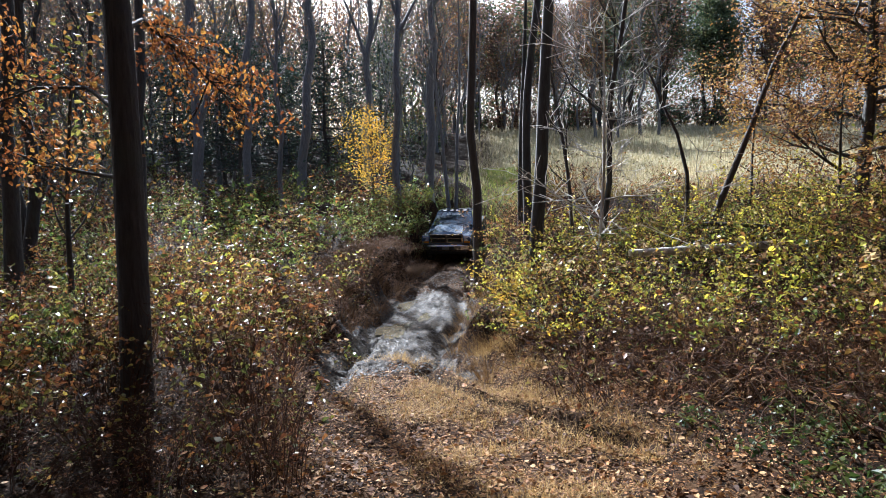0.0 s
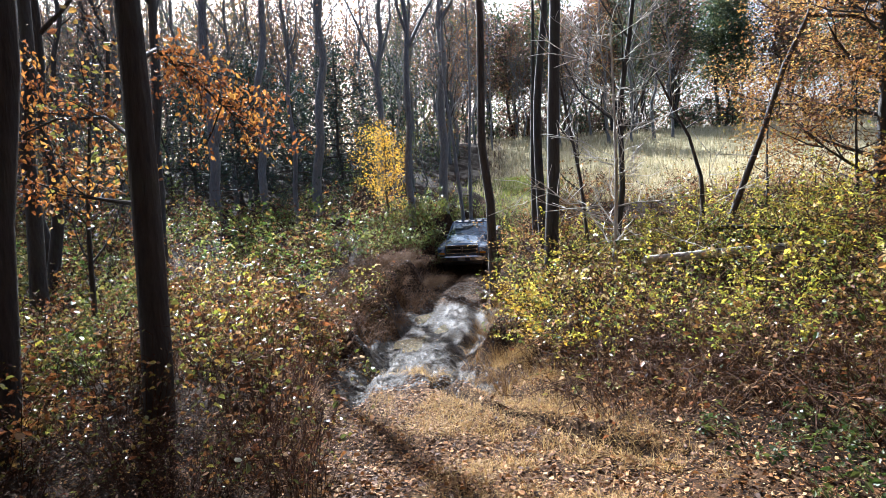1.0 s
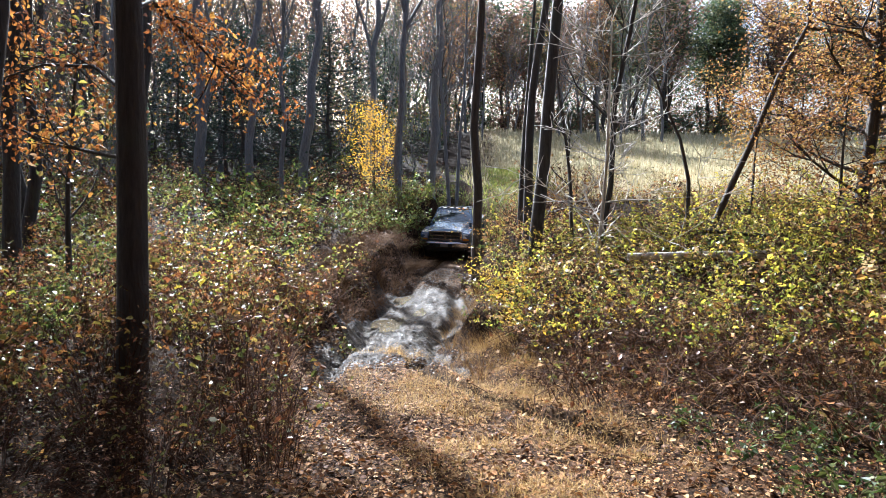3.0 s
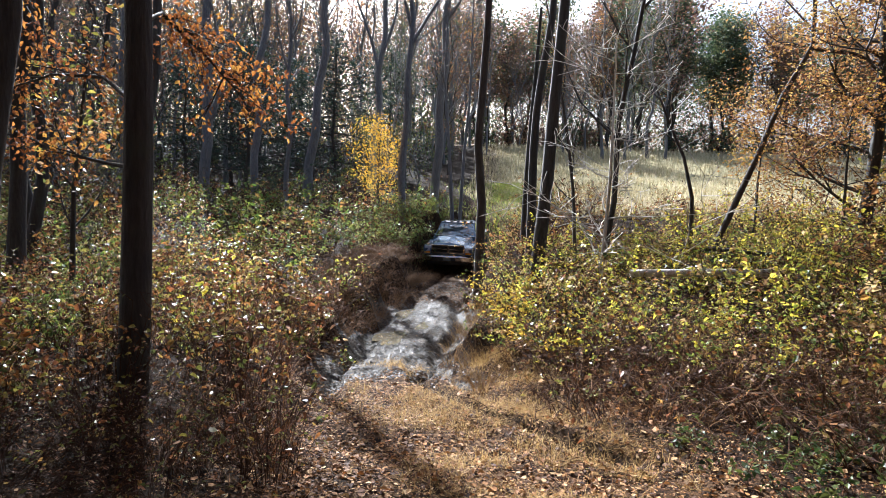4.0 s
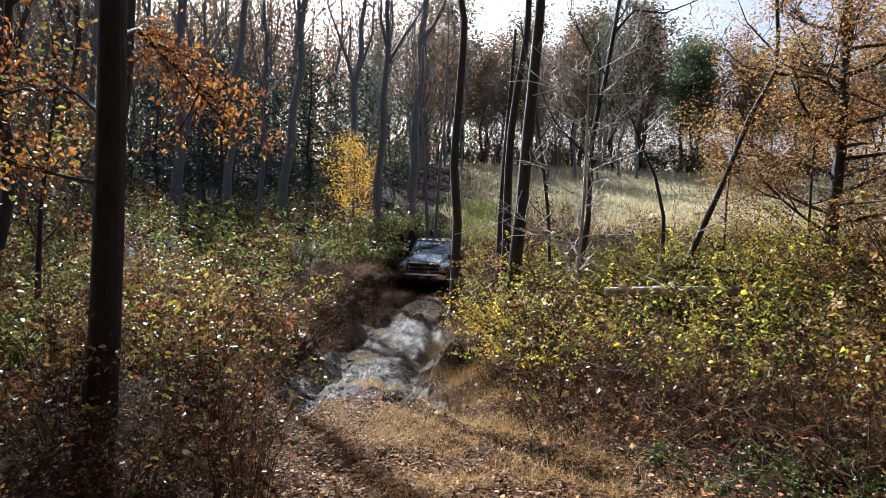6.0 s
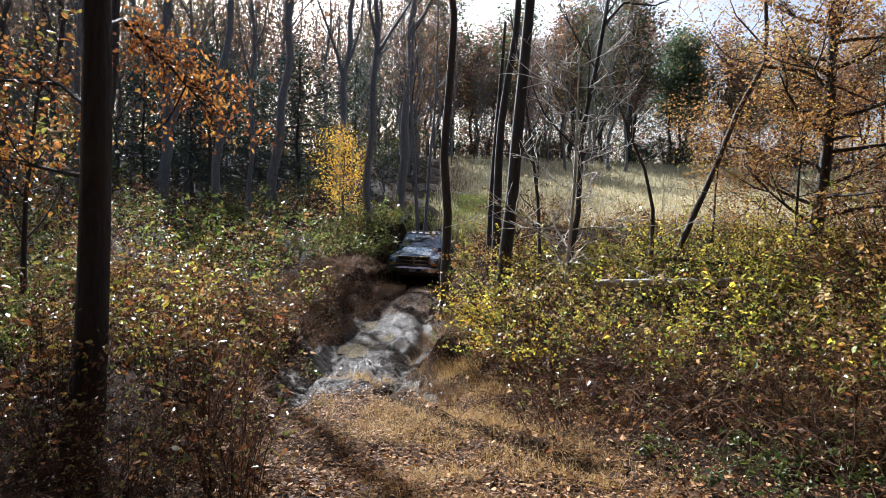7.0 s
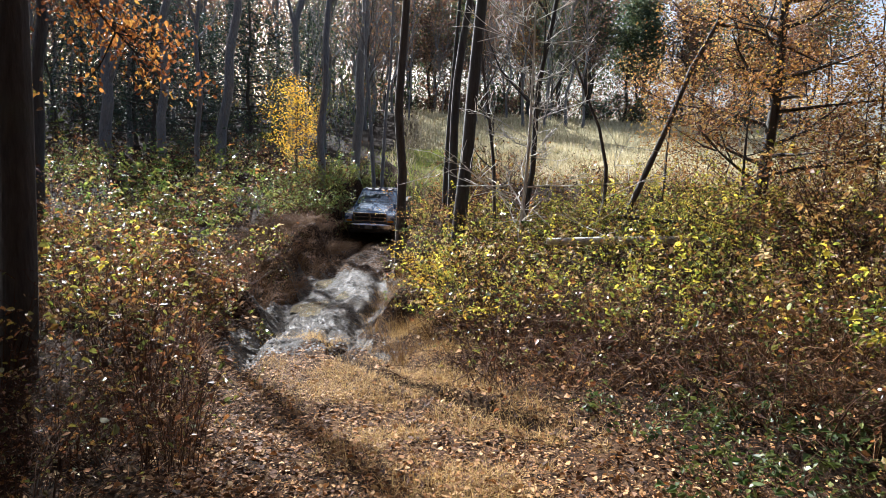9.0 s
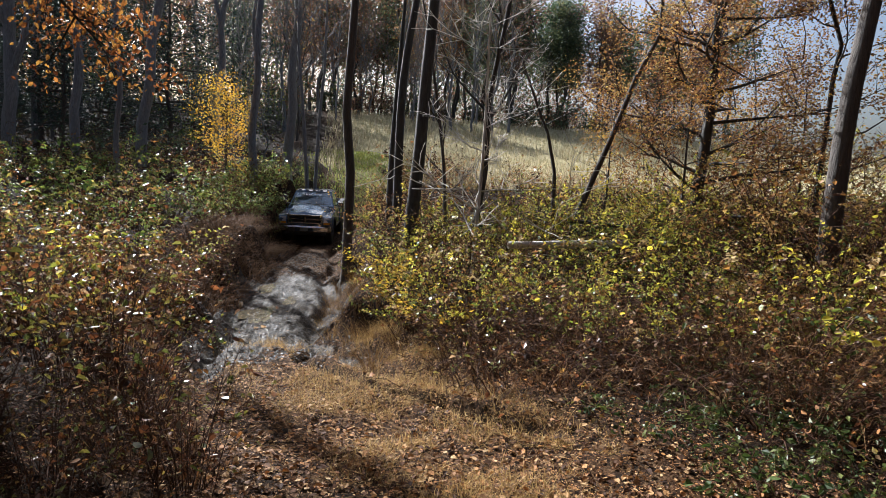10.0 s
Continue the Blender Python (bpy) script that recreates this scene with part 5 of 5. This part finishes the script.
for k in range(30000):
    y = 1.6 + 5.4 * rng.random() ** 1.4
    x = float(lane_mid(y)) + rng.gauss(0.2, 1.3)
    if abs(x - rut_mid(y)) < 0.17 and 4.2 < y < 8.2:
        continue
    fallen.leaf(at_ground(x, y, rng.uniform(0.002, 0.016)), rand_dir(rng, 0.7), Vector((rng.gauss(0, 0.5), rng.gauss(0, 0.5), 1)), 0.008 + 0.02 * rng.random() ** 2, rng.uniform(0.3, 0.9), rng.uniform(-0.2, 0.3))
stuff("fallen_leaves", fallen, LEAF_LITTER, "curled brown fallen leaves strewn over the ground", "leaf litter")

straw = Shape()
for k in range(42000):
    y = rng.uniform(2.6, 9.0)
    side = rng.random()
    if side < 0.65:
        x = float(lane_mid(y)) + rng.gauss(0.15, 0.42)
    else:
        x = float(lane_mid(y)) + rng.choice([1.45, 1.6]) * (1 if y > 6.5 else 0.7) + rng.gauss(0, 0.22)
    if abs(x - rut_mid(y)) < 0.17 and 4.2 < y < 8.2 or 0.6 * value_noise(np.array(x * 1.6), np.array(y * 1.3)) + 0.4 * value_noise(np.array(x * 5), np.array(y * 4)) < 0.5 + 0.08 * (side < 0.65 and y < 4):
        continue
    h = (0.02 + 0.16 * rng.random() ** 2.2) * (1.7 if side > 0.65 and y > 6.5 else 1)
    straw.blade(at_ground(x, y, -0.005), Vector((rng.gauss(0, 0.1), rng.gauss(-0.01, 0.1), 0)), h * rng.uniform(0.4, 1), 0.0017)
stuff("dry_grass", straw, STRAW, "straw-coloured dry grass on the track", "grass")

withered = Shape()
for k in range(30000):
    y = rng.uniform(2.6, 13)
    if k % 2:
        x = float(lane_mid(y)) - 1.35 - 7 * rng.random() ** 1.6
        h, spill = rng.uniform(0.05, 0.32), 0.2
        if y < 3.6 or y < 6.5 and x < -1.9:
            continue
    elif k % 4:
        x = rng.uniform(1.2, 7.5)
        if not -0.9 < y - thicket_front(x) < 2.4:
            continue
        h, spill = rng.uniform(0.03, 0.35), 0.3
    else:
        y = 2.4 + 4.6 * rng.random() ** 1.5
        x = rng.uniform(-0.8 * y, 0.8 * y)
        h, spill = rng.uniform(0.005, 0.03), 0.07
    if value_noise(np.array(x * 1.7 + 5), np.array(y * 1.7)) < 0.3:
        continue
    withered.blade(at_ground(x, y, -0.005), Vector((rng.gauss(0, spill), rng.gauss(0, spill), 0)), h, 0.0026 + 0.0003 * y)
stuff("withered_grass", withered, LEAF_DEAD, "withered red-brown grass and stalks among the weeds", "grass")

bank = [make_bush("dead_grass_clump", 180 + k, 46, 0.85, 0.6, 0, 0.05, STEM_PALE, LEAF_WEED, "arching dead brown grass hanging over the bank", "dead grass on the bank", 0.25, 0, 0.3, 0.004, 0.3, 1.1) for k in range(2)]
scatter(bank, spots(80, 33, -5.5, -0.9, 10.5, 22, lambda x, y: -2.5 < off_lane(x, y) < -1.1, 0.34), 34, 0.7, 1.15)
edge_grass = [make_bush("yellow_grass_tuft", 186, 60, 0.5, 0.4, 0, 0.05, STRAW, STRAW, "tuft of yellow dry grass at the lane edge", "grass tufts at the lane edge", 0.6, 0, 0.3, 0.0025, 0.3, 0.5)]
scatter(edge_grass, spots(44, 35, -1, 3, 7.0, 14, lambda x, y: 0.8 < off_lane(x, y) < 1.6, 0.2), 36, 0.4, 0.85)
low = [make_bush("green_weed", 190 + k, 18, 0.42, 0.5, 12, 0.045, STEM, LEAF_VERGE, "low fresh green weeds on the verge", "green weeds", 0.5, 2, 0.1, 0.003) for k in range(2)]
scatter(low, spots(16, 37, 1.9, 4.5, 2.4, 5.2, lambda x, y: 0.5 * y < x < 0.85 * y + 0.6, 0.28), 38, 0.6, 1.3)
lit = [make_bush("yellow_bush", 195, 18, 0.9, 0.5, 22, 0.065, STEM, LEAF_GOLD, "bright yellow-leaved bush at the thicket's edge", "yellow bushes", 0.5, 3, 0.3, 0.004)]
scatter(lit, [(1.0, 9.6), (1.05, 10.6), (1.15, 8.6), (1.6, 12.2), (0.95, 9.1), (1.0, 10.1), (1.3, 8.0), (1.5, 7.3), (1.2, 11.3)], 40, 0.6, 1.0)

young = [make_bush("yellow_sprout", 198, 6, 0.55, 0.22, 9, 0.07, STEM, LEAF_THICKET, "small yellow-green sprout on the bank", "sprouts on the bank", 0.7, 2, 0.4, 0.004, oval=True)]
scatter(young, [(-1.55, 9.3), (-2.05, 9.0), (-2.7, 8.6), (-3.3, 10.6), (-1.9, 7.3), (-4.4, 9.4)], 45, 0.8, 1.2)
trail = [make_bush("trailing_bramble", 199, 7, 0.35, 0.4, 9, 0.04, STEM, LEAF_VERGE, "green bramble shoots trailing over dead leaves", "trailing brambles", 0.1, 2, 0.15, 0.003, 0.1, 1.2, True)]
scatter(trail, [(1.75, 4.3), (2.5, 4.2), (2.9, 4.0), (2.4, 3.7), (3.2, 3.8), (2.2, 3.2), (2.7, 3.3), (2.6, 2.9)], 46, 0.8, 1.3)

# fallen pale logs in the thicket
def log(name, a, b, r, mat, label):
    rngl = random.Random(len(name) + int(a[0] * 10))
    s = Shape()
    pts = wander(a, b, 6, 0.04, rngl)
    s.tube(pts, [r * rngl.uniform(0.85, 1.1) for _ in pts], 9, True)
    return tagged(new(name, s.mesh(name, mat)), label, "log")


log("fallen_log", (2.7, 9.0, 0.68), (4.7, 8.9, 0.77), 0.06, BARK_PALE, "bleached fallen log lying on the brambles")
log("fallen_branch", (4.2, 10.0, 1.03), (5.4, 10.0, 0.97), 0.035, BARK_DARK, "dark fallen branch lying on the brambles")

# clods thrown up along the ruts
clods = Shape()
for k in range(12500):
    y = 7.6 + 13.4 * rng.random() ** 1.4
    x = float(lane_mid(y)) + rng.gauss(0, 0.75)
    if abs(off_lane(x, y)) > 1.5:
        continue
    r = 0.005 + 0.022 * rng.random() ** 2.2
    c = at_ground(x, y, r * 0.25)
    i = len(clods.v)
    for d in ((1, 0, 0), (0, 1, 0), (-1, 0, 0), (0, -1, 0), (0, 0, 0.8), (0, 0, -0.8), (0.6, 0.6, 0.5), (-0.6, -0.5, 0.6)):
        clods.v.append(c + Vector((d[0], d[1] * 1.4, d[2] * 0.6)) * r * rng.uniform(0.6, 1.3))
    clods.toned()
    clods.f += [(i + a, i + b, i + e) for a, b, e in ((0, 6, 4), (6, 1, 4), (1, 2, 4), (2, 7, 4), (7, 3, 4), (3, 0, 4), (0, 1, 6), (2, 3, 7), (1, 0, 5), (2, 1, 5), (3, 2, 5), (0, 3, 5))]
stuff("mud_clods", clods, plain_material("wet_clod", (0.05, 0.041, 0.032), 0.55, 0, 18, 0.4, 0.3), "wet mud clods churned up in the lane", "mud")

# puddles
def puddle(x, y, rx, ry, turn, level):
    bm = bmesh.new()
    ring = []
    for k in range(28):
        a = 2 * math.pi * k / 28
        r = 1 + 0.22 * math.sin(3 * a + x * 7) + 0.1 * math.sin(7 * a)
        ring.append(bm.verts.new((0.9 * rx * r * math.cos(a), 0.9 * ry * r * math.sin(a), 0)))
    bm.faces.new(ring)
    ob = new("puddle", finish(bm, "puddle", WATER))
    ob.matrix_world = pose(x, y, level, 0, 0, turn)
    return tagged(ob, "shallow muddy puddle in the wheel ruts", "puddle", kind="structure")


m, n, l, b = material("muddy_water")
b.inputs["Base Color"].default_value, b.inputs["Roughness"].default_value = (0.13, 0.11, 0.075, 1), 0.05
t = noise_node(n, l, 6, 2, 0.5, n.new("ShaderNodeTexCoord").outputs["Object"])
bumped(n, l, b, t.outputs["Fac"], 0.15, 0.01)
WATER = m
for x, y, rx, ry, turn in [(*p, -10) for p in PUDDLES]:
    puddle(x, y, rx, ry, turn, gz(x, y) + 0.012)

# the field
meadow = Shape()
for k in range(42000):
    y = 24 + 57 * rng.random() ** 1.6
    x = rng.uniform(0.06 * y - 1.5, 0.8 * y + 3)
    if off_lane(x, y) < 1.5 and y < 36 or y < 46 and abs(off_lane(x, y) - 0.8) < 1.5:
        continue
    h = rng.uniform(0.2, 0.65)
    meadow.blade(at_ground(x, y, -0.02), Vector((rng.gauss(0, 0.15), rng.gauss(0, 0.15), 0)), h, 0.006 + 0.00028 * y)
stuff("field_grass", meadow, FIELD_GRASS, "tall pale dry grass of the open field", "grass")
verge = Shape()
for k in range(9000):
    y = rng.uniform(29, 46)
    x = float(lane_mid(min(y, 40))) + rng.gauss(0.6, 1.5)
    verge.blade(at_ground(x, y, -0.01), Vector((rng.gauss(0, 0.08), rng.gauss(0, 0.08), 0)), rng.uniform(0.06, 0.3), 0.012)
stuff("green_grass", verge, GREEN_GRASS, "fresh green grass where the lane meets the field", "grass")
